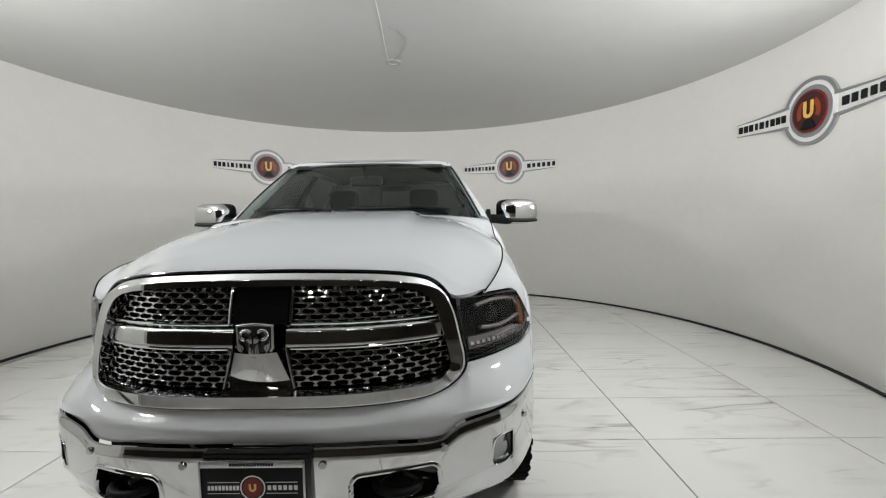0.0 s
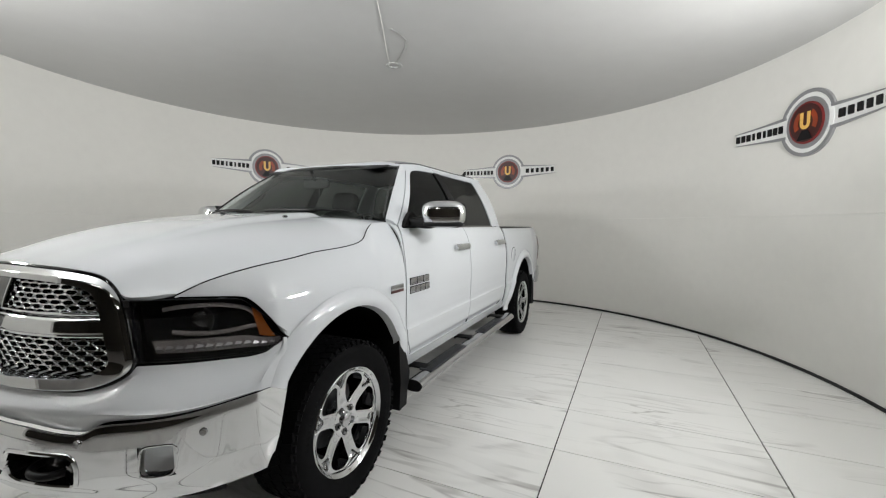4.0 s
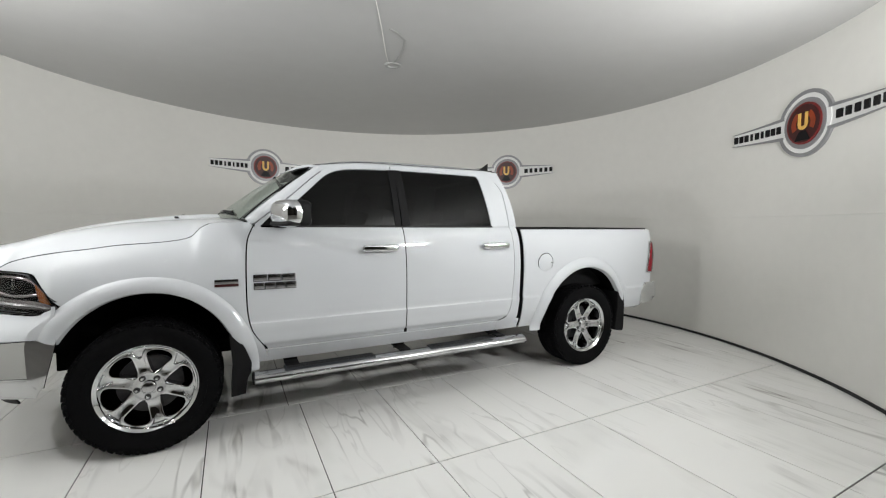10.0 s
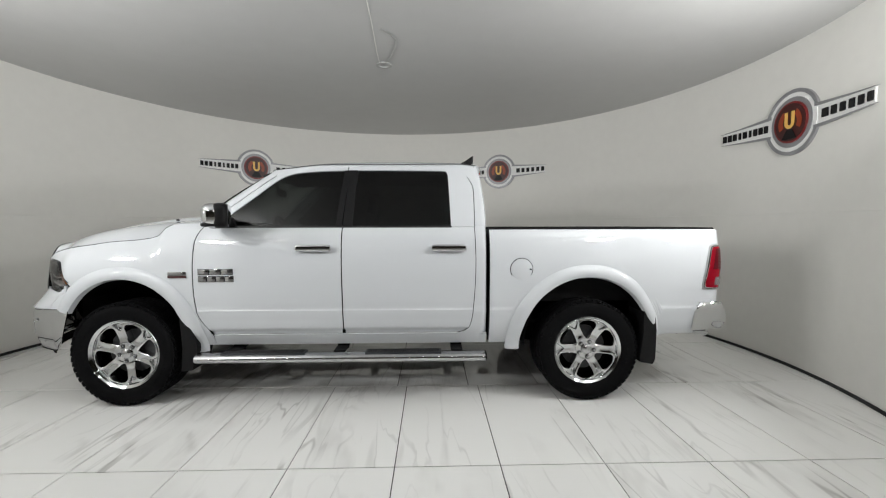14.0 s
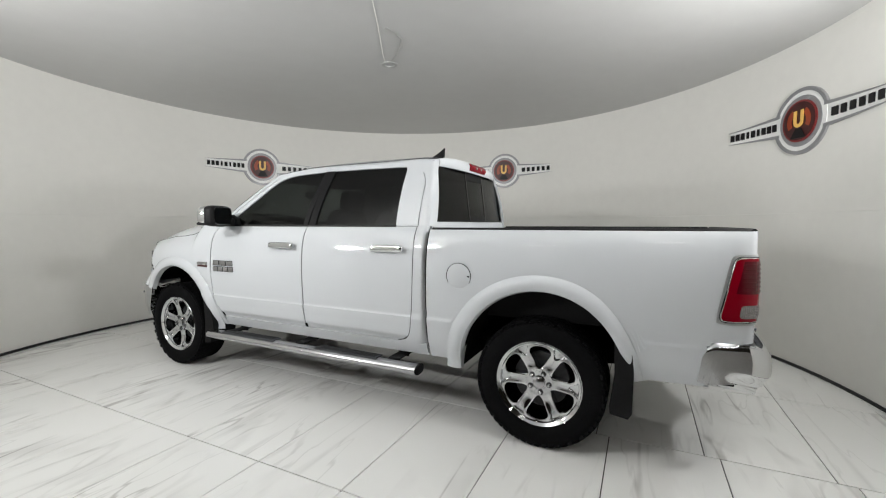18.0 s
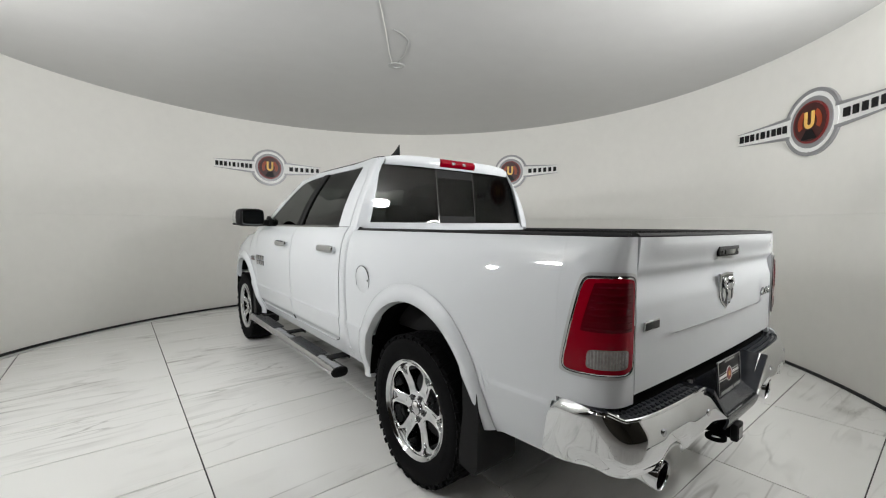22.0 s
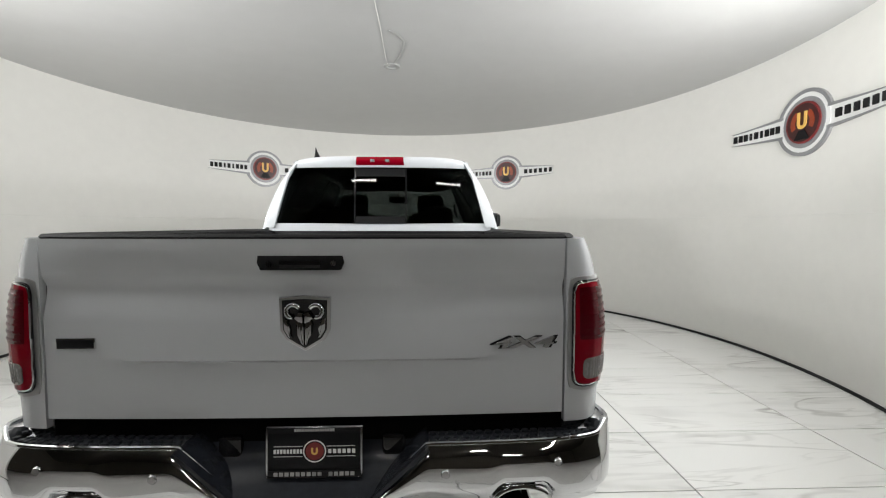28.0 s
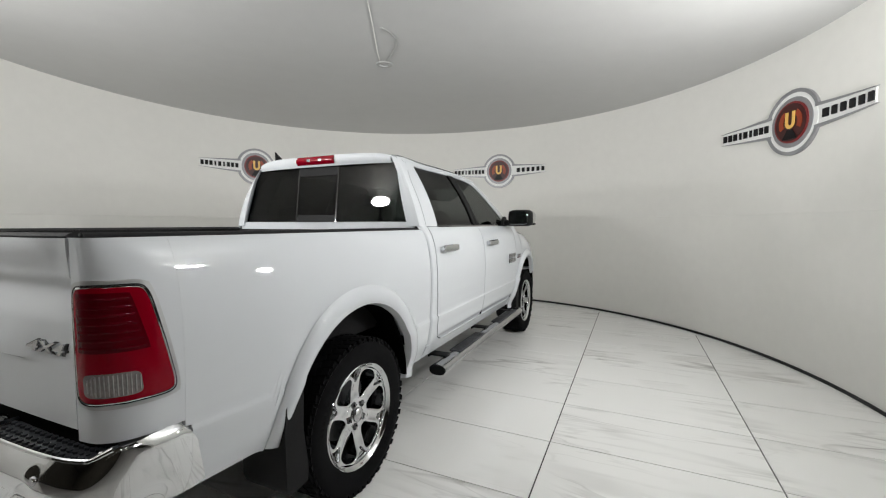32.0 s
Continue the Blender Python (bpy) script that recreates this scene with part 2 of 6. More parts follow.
def skin(f, nu, nv, thick=0.0, closed_u=False, bm=None, inside=None, skip=None):
    """A sheet of f(u, v), u and v from 0 to 1, made solid by going thick towards the inside of its thing.
    skip(point): leaves faces out."""
    bm = bm or bmesh.new()
    pts = [[Vector(f(i / nu, j / nv)) for j in range(nv + 1)] for i in range(nu + (0 if closed_u else 1))]
    n = len(pts)
    step = range(n if closed_u else n - 1)
    gone = {(i, j) for i in step for j in range(nv) if skip and skip((pts[i][j] + pts[(i + 1) % n][j + 1]) / 2)}
    outer = [[bm.verts.new(p) for p in row] for row in pts]
    for i in step:
        for j in range(nv):
            if (i, j) not in gone:
                bm.faces.new((outer[i][j], outer[(i + 1) % n][j], outer[(i + 1) % n][j + 1], outer[i][j + 1]))
    if thick:
        thick = abs(thick)
        vote = 0
        for i in range(n - 1):
            for j in range(nv):
                p = pts[i][j]
                ref = Vector(inside) if inside else Vector((min(max(p.x, -2.2), 2.2), 0, 0.9))
                vote += (pts[i + 1][j] - p).cross(pts[i][j + 1] - p).dot(p - ref)
        if vote < 0:
            thick = -thick
        inner = []
        for i in range(n):
            row = []
            for j in range(nv + 1):
                a = pts[(i + 1) % n if closed_u else min(i + 1, n - 1)][j] - pts[(i - 1) % n if closed_u else max(i - 1, 0)][j]
                b = pts[i][min(j + 1, nv)] - pts[i][max(j - 1, 0)]
                nrm = a.cross(b)
                nrm = nrm.normalized() if nrm.length > 1e-9 else Vector((0, 0, 1))
                row.append(bm.verts.new(pts[i][j] - nrm * thick))
            inner.append(row)
        for i in step:
            k = (i + 1) % n
            for j in range(nv):
                if (i, j) not in gone:
                    bm.faces.new((inner[i][j], inner[i][j + 1], inner[k][j + 1], inner[k][j]))
            bm.faces.new((outer[i][0], inner[i][0], inner[k][0], outer[k][0]))
            bm.faces.new((outer[i][nv], outer[k][nv], inner[k][nv], inner[i][nv]))
        if not closed_u:
            for j in range(nv):
                bm.faces.new((outer[0][j], outer[0][j + 1], inner[0][j + 1], inner[0][j]))
                bm.faces.new((outer[-1][j], inner[-1][j], inner[-1][j + 1], outer[-1][j + 1]))
    return bm


def box(size, centre=(0, 0, 0), bevel=0.0, m=None, bm=None, segments=2):
    made = bmesh.new()
    bmesh.ops.create_cube(made, size=1)
    bmesh.ops.scale(made, vec=size, verts=made.verts)
    if bevel:
        bmesh.ops.bevel(made, geom=list(made.edges), offset=bevel, segments=segments, affect="EDGES", profile=0.5)
    bmesh.ops.translate(made, vec=centre, verts=made.verts)
    if m is not None:
        bmesh.ops.transform(made, matrix=m, verts=made.verts)
    return merge(bm, made)


def merge(bm, made):
    if bm is None:
        return made
    me = bpy.data.meshes.new("join")
    made.to_mesh(me)
    made.free()
    bm.from_mesh(me)
    bpy.data.meshes.remove(me)
    return bm


def lathe(profile, n=48, m=None, bm=None, closed=False):
    """Turn (radius, height) pairs about z."""
    made = bmesh.new()
    rings = [[made.verts.new((r * math.cos(2 * math.pi * k / n), r * math.sin(2 * math.pi * k / n), h)) for k in range(n)] for r, h in profile]
    pairs = list(zip(rings, rings[1:])) + ([(rings[-1], rings[0])] if closed else [])
    for a, b in pairs:
        for k in range(n):
            made.faces.new((a[k], a[(k + 1) % n], b[(k + 1) % n], b[k]))
    if not closed:
        made.faces.new(rings[0][::-1])
        made.faces.new(rings[-1])
    if m is not None:
        bmesh.ops.transform(made, matrix=m, verts=made.verts)
    return merge(bm, made)


def prism(outline, depth, m=None, bm=None, bevel=0.0):
    """An outline in x, y raised along z by depth."""
    made = bmesh.new()
    low = [made.verts.new((x, y, 0)) for x, y in outline]
    high = [made.verts.new((x, y, depth)) for x, y in outline]
    n = len(outline)
    made.faces.new(low[::-1])
    top = made.faces.new(high)
    for k in range(n):
        made.faces.new((low[k], low[(k + 1) % n], high[(k + 1) % n], high[k]))
    if bevel:
        bmesh.ops.bevel(made, geom=list(top.edges), offset=bevel, segments=2, affect="EDGES", profile=0.5)
    if m is not None:
        bmesh.ops.transform(made, matrix=m, verts=made.verts)
    return merge(bm, made)


def tube(path, radius, n=10, bm=None, squash=1.0):
    """A pipe along points."""
    made = bmesh.new()
    pts = [Vector(p) for p in path]
    rings = []
    for i, p in enumerate(pts):
        t = (pts[min(i + 1, len(pts) - 1)] - pts[max(i - 1, 0)]).normalized()
        side = t.cross(Vector((0, 0, 1)))
        side = side.normalized() if side.length > 1e-4 else Vector((1, 0, 0))
        up = side.cross(t)
        rings.append([made.verts.new(p + side * math.cos(a) * radius + up * math.sin(a) * radius * squash) for a in (2 * math.pi * k / n for k in range(n))])
    for a, b in zip(rings, rings[1:]):
        for k in range(n):
            made.faces.new((a[k], a[(k + 1) % n], b[(k + 1) % n], b[k]))
    made.faces.new(rings[0][::-1])
    made.faces.new(rings[-1])
    return merge(bm, made)


def curve(points):
    """A smooth function through (x, value) pairs with rising x."""
    xs, ys = [p[0] for p in points], [p[1] for p in points]
    n = len(xs)
    slopes = []
    for i in range(n):
        a, b = max(i - 1, 0), min(i + 1, n - 1)
        slopes.append((ys[b] - ys[a]) / (xs[b] - xs[a]))

    def f(x):
        if x <= xs[0]:
            return ys[0]
        if x >= xs[-1]:
            return ys[-1]
        k = max(i for i in range(n - 1) if xs[i] <= x)
        h = xs[k + 1] - xs[k]
        t = (x - xs[k]) / h
        return ((1 + 2 * t) * (1 - t) ** 2 * ys[k] + t * (1 - t) ** 2 * h * slopes[k] + t * t * (3 - 2 * t) * ys[k + 1] + t * t * (t - 1) * h * slopes[k + 1])
    return f


def smooth(a, b, x):
    t = min(max((x - a) / (b - a), 0), 1)
    return t * t * (3 - 2 * t)


def thing(name, label, category, group="", kind=""):
    ob = new(name)
    ob.empty_display_size = 0.1
    return tagged(ob, label, category, group, kind)


# ---- room: a round white cove with an opening where the camera stands ----
R_WALL, H_CEIL, R_TABLE = 4.05, 3.14, 3.985
WALL_C = Vector((-0.04, 0.025, 0))
OPEN_A, OPEN_B = radians(-122), radians(-52)


def ring_section(a0, a1, profile, n, name, mat, label="", parent=None):
    """Sweep a closed (radius, height) profile about z from angle a0 to a1."""
    bm = bmesh.new()
    rings = []
    for k in range(n + 1):
        a = a0 + (a1 - a0) * k / n
        rings.append([bm.verts.new((WALL_C.x + r * math.cos(a), WALL_C.y + r * math.sin(a), z)) for r, z in profile])
    for p, q in zip(rings, rings[1:]):
        for j in range(len(profile)):
            i = (j + 1) % len(profile)
            bm.faces.new((p[j], q[j], q[i], p[i]))
    bm.faces.new(rings[0])
    bm.faces.new(rings[-1][::-1])
    return finish(name, bm, mat, parent, label)


A0, A1 = OPEN_B, OPEN_A + 2 * math.pi
wall = ring_section(A0, A1, [(R_WALL, 0), (R_WALL, 1.495), (R_WALL + 0.003, 1.4975), (R_WALL, 1.5), (R_WALL, H_CEIL), (R_WALL + 0.12, H_CEIL), (R_WALL + 0.12, 0)], 160, "wall_round", M_WALL)
tagged(wall, "smooth curved ivory-white studio wall with a faint panel seam", "wall", kind="structure")
base = ring_section(A0, A1, [(R_WALL - 0.01, -0.03), (R_WALL - 0.01, 0.024), (R_WALL - 0.007, 0.027), (R_WALL - 0.001, 0.028), (R_WALL - 0.001, -0.03)], 160, "baseboard", M_RUBBER)
tagged(base, "thin black rubber skirting round the curved wall", "baseboard", kind="structure")
ledge = ring_section(A0, A1, [(R_TABLE + 0.003, -0.03), (R_TABLE + 0.003, -0.001), (R_WALL - 0.002, -0.001), (R_WALL - 0.002, -0.03)], 160, "floor_ledge", M_TILE)
tagged(ledge, "narrow fixed white marble ledge between turntable and wall", "floor", kind="structure")
bm = lathe([(0.0001, H_CEIL), (R_WALL + 0.12, H_CEIL), (R_WALL + 0.12, H_CEIL + 0.06), (0.0001, H_CEIL + 0.06)], 96, Matrix.Translation(WALL_C))
tagged(finish("ceiling", bm, M_CEIL), "flat grey satin stretch ceiling over the round room", "ceiling", kind="structure")

# hall behind the opening
bm = box((16, 12, 0.2), (0, -8.5, -0.16))
tagged(finish("floor_hall", bm, M_HALL_FLOOR), "pale grey sealed concrete floor of the hall outside", "floor", kind="structure")
for name, size, centre in (("wall_hall_back", (16.4, 0.2, 5), (0, -12.5, 2.4)), ("wall_hall_west", (0.2, 16, 5), (-8.1, -4.5, 2.4)),
                           ("wall_hall_east", (0.2, 16, 5), (8.1, -4.5, 2.4))):
    tagged(finish(name, box(size, centre), M_HALL), "plain dim grey wall of the hall outside", "wall", kind="structure")
tagged(finish("ceiling_hall", box((16.4, 9, 0.2), (0, -8.7, 5.0)), M_HALL), "dark high ceiling of the hall outside", "ceiling", kind="structure")
for x, y in ((-3.5, -7.0), (0.6, -6.4), (4.2, -7.2), (-1.6, -9.5), (2.6, -9.6)):
    lamp = thing("strip_lamp", "slim white glowing strip lamp under the hall ceiling", "lamp", "hall strip lamps")
    lamp.location = (x, y, 4.8)
    part("housing", box((1.3, 0.16, 0.06), (0, 0, 0.04), 0.01), M_HALL, lamp)
    part("diffuser", box((1.24, 0.12, 0.03), (0, 0, -0.005), 0.008), M_STRIP, lamp)

# ---- turntable floor: square-laid marble planks cut to a circle ----
turntable = thing("turntable_floor", "round turning floor of polished white marble tiles", "floor", kind="structure")
part("base_plate", lathe([(0.0001, -0.03), (R_TABLE - 0.004, -0.03), (R_TABLE - 0.004, -0.008), (0.0001, -0.008)], 120), M_GROUT, turntable)
part("table_rim", lathe([(R_TABLE - 0.004, -0.03), (R_TABLE, -0.03), (R_TABLE, -0.001), (R_TABLE - 0.004, -0.001)], 120, closed=True), M_RUBBER, turntable)
TILE_X, TILE_Y, TILE_X0, TILE_Y0, JOINT_X, JOINT_Y = 0.612, 1.2, -0.29, 1.785, 0.006, 0.0078


def clip_circle(poly, radius, n=120):
    """Cut a convex outline by a many-sided circle."""
    for k in range(n):
        a = 2 * math.pi * (k + 0.5) / n
        c, s = math.cos(a), math.sin(a)
        out = []
        for i, p in enumerate(poly):
            q = poly[(i + 1) % len(poly)]
            dp, dq = p[0] * c + p[1] * s - radius, q[0] * c + q[1] * s - radius
            if dp <= 0:
                out.append(p)
            if (dp < 0) != (dq < 0) and abs(dp - dq) > 1e-9:
                t = dp / (dp - dq)
                out.append((p[0] + (q[0] - p[0]) * t, p[1] + (q[1] - p[1]) * t))
        poly = out
        if len(poly) < 3:
            return []
    clean = []
    for p in poly:
        if not clean or (abs(p[0] - clean[-1][0]) + abs(p[1] - clean[-1][1])) > 0.003:
            clean.append(p)
    return clean if len(clean) > 2 else []


def lay_tiles():
    for i in range(-8, 8):
        for j in range(-5, 4):
            x0, y0 = TILE_X0 + i * TILE_X + JOINT_X / 2 + (0.08 if j < -1 else 0), TILE_Y0 + j * TILE_Y + JOINT_Y / 2
            x1, y1 = x0 + TILE_X - JOINT_X, y0 + TILE_Y - JOINT_Y
            poly = clip_circle([(x0, y0), (x1, y0), (x1, y1), (x0, y1)], R_TABLE - 0.006)
            if not poly:
                continue
            cx, cy = (x0 + x1) / 2, (y0 + y1) / 2
            bm = prism([(x - cx, y - cy) for x, y in poly], 0.0075, bevel=0.0008)
            tile = finish("tile", bm, M_TILE, turntable, smooth=0)
            tile.location = (cx, cy, -0.0075)


lay_tiles()
# ---- pickup truck: x forward, y to its left, z up from the floor ----
truck = thing("pickup_truck", "glossy white crew-cab pickup truck with chrome trim on the turntable", "pickup truck")
HUB_F, HUB_R, HUB_Z = 1.84, -1.73, 0.405
side_profile = curve([(0.42, 0.885), (0.5, 0.925), (0.58, 0.956), (0.66, 0.971), (0.737, 0.983), (0.7445, 0.9765), (0.8, 0.979), (0.9, 0.984), (1.05, 0.985), (1.18, 0.974), (1.28, 0.952), (1.34, 0.925), (1.375, 0.897)])


def y_side(x, z):
    """Half width of the body below the belt line."""
    y = side_profile(z)
    if x > 1.5:
        y -= 0.05 * smooth(1.6, 2.5, x) ** 2
    if x < -2.2:
        y -= 0.035 * smooth(-2.2, -2.8, x)
    return y


def y_glass(z, x=0.0):
    """Half width of the cab above the belt line; its top is a little wider at the back."""
    d = z - 1.375
    return 0.895 - 0.36 * d - 0.42 * d * d + 0.115 * max(0.0, d) * smooth(-0.25, -0.9, x)


def arch(x, centre, a, b, z0):
    t = (x - centre) / a
    return z0 + b * math.sqrt(max(0, 1 - t * t)) if abs(t) < 1 else -1


def front_x(y, z, x0=None):
    """How far forward the nose reaches at a half width, grille and lamps."""
    top = curve([(0.8, 2.83), (0.95, 2.815), (1.1, 2.79), (1.24, 2.745)])
    return (top(z) if x0 is None else x0) - 0.15 * (abs(y) / 0.62) ** 3.0


bumper_sweep = curve([(0, 0), (0.2, 0.006), (0.4, 0.037), (0.58, 0.1), (0.753, 0.19), (0.826, 0.25), (0.889, 0.345), (0.955, 0.5)])


def bumper_x(y, x0=2.885):
    return x0 - bumper_sweep(abs(y))


def mirrored(build):
    """Call build(side) for the left (1) and the right (-1)."""
    return [build(s) for s in (1, -1)]


seam_z = curve([(1.28, 1.405), (1.48, 1.395), (1.55, 1.365), (1.6, 1.31), (1.72, 1.281), (1.98, 1.26), (2.1, 1.242), (2.3, 1.215), (2.46, 1.176), (2.552, 1.128)])
seam_y = curve([(1.28, 0.848), (1.48, 0.862), (1.6, 0.88), (1.75, 0.884), (1.9, 0.88), (2.1, 0.863), (2.3, 0.833), (2.46, 0.788), (2.552, 0.736)])
hood_c = curve([(1.3, 1.44), (1.6, 1.432), (2.0, 1.40), (2.3, 1.358), (2.5, 1.322), (2.66, 1.282), (2.75, 1.248)])
hood_edge_z = curve([(0, 1.244), (0.15, 1.243), (0.357, 1.235), (0.484, 1.219), (0.549, 1.197), (0.594, 1.154), (0.622, 1.134), (0.66, 1.129), (0.736, 1.128)])


def hood_back(y):
    return 1.50 - 0.2 * (abs(y) / 0.83) ** 2


def hood_point(u, v):
    w = 2 * v - 1
    yf = w * 0.736
    edge_z = hood_edge_z(abs(yf))
    xb, xf = hood_back(w * 0.83), front_x(yf, edge_z) + 0.004 + 0.014 * smooth(0.57, 0.63, abs(yf)) * smooth(0.736, 0.70, abs(yf))
    x = xb + (xf - xb) * u
    y = w * (seam_y(x) - 0.003)
    zs, zc = seam_z(x), hood_c(x)
    z = zs + (zc - zs) * (1 - abs(w) ** 4.6)
    rise = smooth(2.55, 2.0, x)
    z += 0.016 * smooth(0.46, 0.36, abs(y)) * rise
    z += 0.012 * smooth(2.1, 1.62, x) * smooth(0.47, 0.38, abs(y))
    z += (edge_z - z) * u ** 7 * (1 - abs(w) ** 40)
    return x, y, z


part("hood", skin(hood_point, 60, 80, -0.012), M_WHITE, truck)


# front fenders with the wheel opening cut out
lamp_line = curve([(2.19, 0.905), (2.247, 0.95), (2.30, 1.028), (2.345, 1.096), (2.37, 1.11), (2.45, 1.119), (2.552, 1.126)])


def fender_y(x, z):
    """Half width of the fender, rounded over towards the hood."""
    z1 = seam_z(x) - 0.003
    base, top = y_side(x, min(z, 1.05)), seam_y(x) + 0.003
    if x > 2.2:
        base += (min(base, 0.62 * ((2.802 - x) / 0.15) ** (1 / 3)) - base) * smooth(2.2, 2.36, x)
    t = max(0, (z - 0.93) / (z1 - 0.93)) if z1 > 0.95 else 0
    return top + (base - top) * max(0, 1 - t ** 3.2)


# dark tube along the hood seam, drawn in for the shade of its gap
for s in (1, -1):
    line = [(x, seam_z(x)) for x in (1.50 + 1.048 * k / 70 for k in range(71))]
    part("hood_seam_line", tube([(x, s * (seam_y(x) + 0.001), z - 0.001) for x, z in line], 0.0027, 6), M_DARK, truck)


def fender(s):
    def low(x):
        z = max(0.46, arch(x, HUB_F - 0.01, 0.56, 0.60, 0.42))
        if x > 2.19:
            z = min(max(z, lamp_line(x)), seam_z(x) - 0.008)
        return z

    def f(u, v):
        x = 1.302 + (2.548 - 1.302) * u
        z0, z1 = low(x), seam_z(x) - 0.003
        z = z0 + (z1 - z0) * v
        return x, s * fender_y(x, z), z
    return part("front_fender", skin(f, 110, 34, 0.01 * s), M_WHITE, truck)


seam_front = curve([(0.44, 1.165), (0.55, 1.185), (0.68, 1.262), (0.8, 1.29), (1.0, 1.297), (1.22, 1.292), (1.3, 1.28), (1.38, 1.245)])
seam_rear = curve([(0.545, -0.70), (0.565, -0.77), (0.62, -0.808), (0.75, -0.83), (1.06, -0.847), (1.38, -0.842)])
mirrored(fender)


def lower_fender(s):
    """The strip of fender between the wheel opening and the front door."""
    def f(u, v):
        z = 0.455 + (seam_z(1.302) - 0.004 - 0.455) * v
        x1 = seam_front(min(z, 1.38)) + 0.005
        x0 = 1.306
        if z < 0.75:
            x0 = max(x1 + 0.04, 1.306)
        x = x1 + (x0 - x1) * u
        zz = min(z, 1.375)
        return x, s * (y_side(x, zz) - max(0, z - 1.375) * 1.6), z
    return part("fender_rear_edge", skin(f, 4, 40, -0.01 * s), M_WHITE, truck)


mirrored(lower_fender)


# doors
def door_skin(s, front, rear, z0, z1, name, label):
    def f(u, v):
        z = z0 + (z1 - z0) * v
        x = front(z) + (rear(z) - front(z)) * u
        y = y_side(x, z) - 0.012 * smooth(0.60, 0.56, z) * 1.0
        return x, s * y, z
    return part(name, skin(f, 20, 110, 0.012 * -s), M_WHITE, truck, label)


for s in (1, -1):
    door_skin(s, lambda z: seam_front(z) - 0.004, lambda z: 0.189 - 0.012 * (1.38 - z), 0.548, 1.372, "front_door", "")
    door_skin(s, lambda z: 0.180 - 0.012 * (1.38 - z), lambda z: seam_rear(z) + 0.003, 0.548, 1.372, "rear_door", "")
    part("rocker_panel", skin(lambda u, v: (1.175 + (-0.935 - 1.175) * u, s * (y_side(0, 0.455 + 0.086 * v) - 0.004), 0.455 + 0.086 * v), 10, 6, -0.012 * s), M_WHITE, truck)

    def corner(u, v):
        z = 0.458 + (1.38 - 0.458) * v
        x0 = seam_rear(z) - 0.003 if z > 0.545 else -0.70
        x = x0 + (-0.932 - x0) * u
        return x, s * (y_side(x, min(z, 1.375)) - 0.002 - 0.03 * max(0, u - 0.7) ** 2 / 0.09), z
    part("cab_corner", skin(corner, 10, 44, -0.012 * s), M_WHITE, truck)

    # dark strips behind the door gaps, the shade of the gaps put into colour
    for edge in (lambda z: seam_front(z), lambda z: 0.1845 - 0.012 * (1.38 - z), lambda z: seam_rear(z)):
        part("door_gap_backing", skin(lambda u, v: (edge(0.548 + 0.824 * v) + 0.012 * (2 * u - 1), s * (y_side(1.0, 0.548 + 0.824 * v) - 0.005), 0.548 + 0.824 * v), 2, 60, 0.004), M_DARK, truck)
    part("sill_gap_backing", skin(lambda u, v: (1.17 + (-0.70 - 1.17) * u, s * (y_side(0, 0.54) - 0.022 + 0.004 * v), 0.53 + 0.03 * v), 20, 2, 0.004), M_DARK, truck)

# cab roof and greenhouse


def rail_z(x):
    """Height of the door opening's upper edge."""
    return curve([(-0.845, 1.70), (-0.8, 1.81), (-0.72, 1.858), (-0.5, 1.876), (0.0, 1.882), (0.4, 1.872), (0.62, 1.85), (0.75, 1.80), (1.0, 1.588), (1.245, 1.385)])(x)


def glass_top(x):
    return rail_z(x) - (0.036 if x < 0.6 else 0.036 + 0.03 * smooth(0.6, 0.9, x))


def roof_point(u, v):
    """The roof, from the windscreen's top edge to the back of the cab, rail to rail."""
    w = 2 * v - 1
    x0, x1 = 0.955 - 0.17 * abs(w) ** 2.2, -0.925 + 0.06 * abs(w) ** 4
    x = x0 + (x1 - x0) * u
    zr = 1.886 - 0.05 * smooth(0.35, 0.9, x) - 0.016 * smooth(-0.72, -0.93, x)
    y = w * (y_glass(zr, x) + 0.004)
    crown = curve([(-0.93, 1.908), (-0.7, 1.942), (0.0, 1.954), (0.5, 1.928), (0.8, 1.874), (0.95, 1.84)])(x)
    z = zr + (crown - zr) * (1 - abs(w) ** 5.0)
    return x, y, z


part("roof", skin(roof_point, 40, 40, 0.02), M_WHITE, truck)


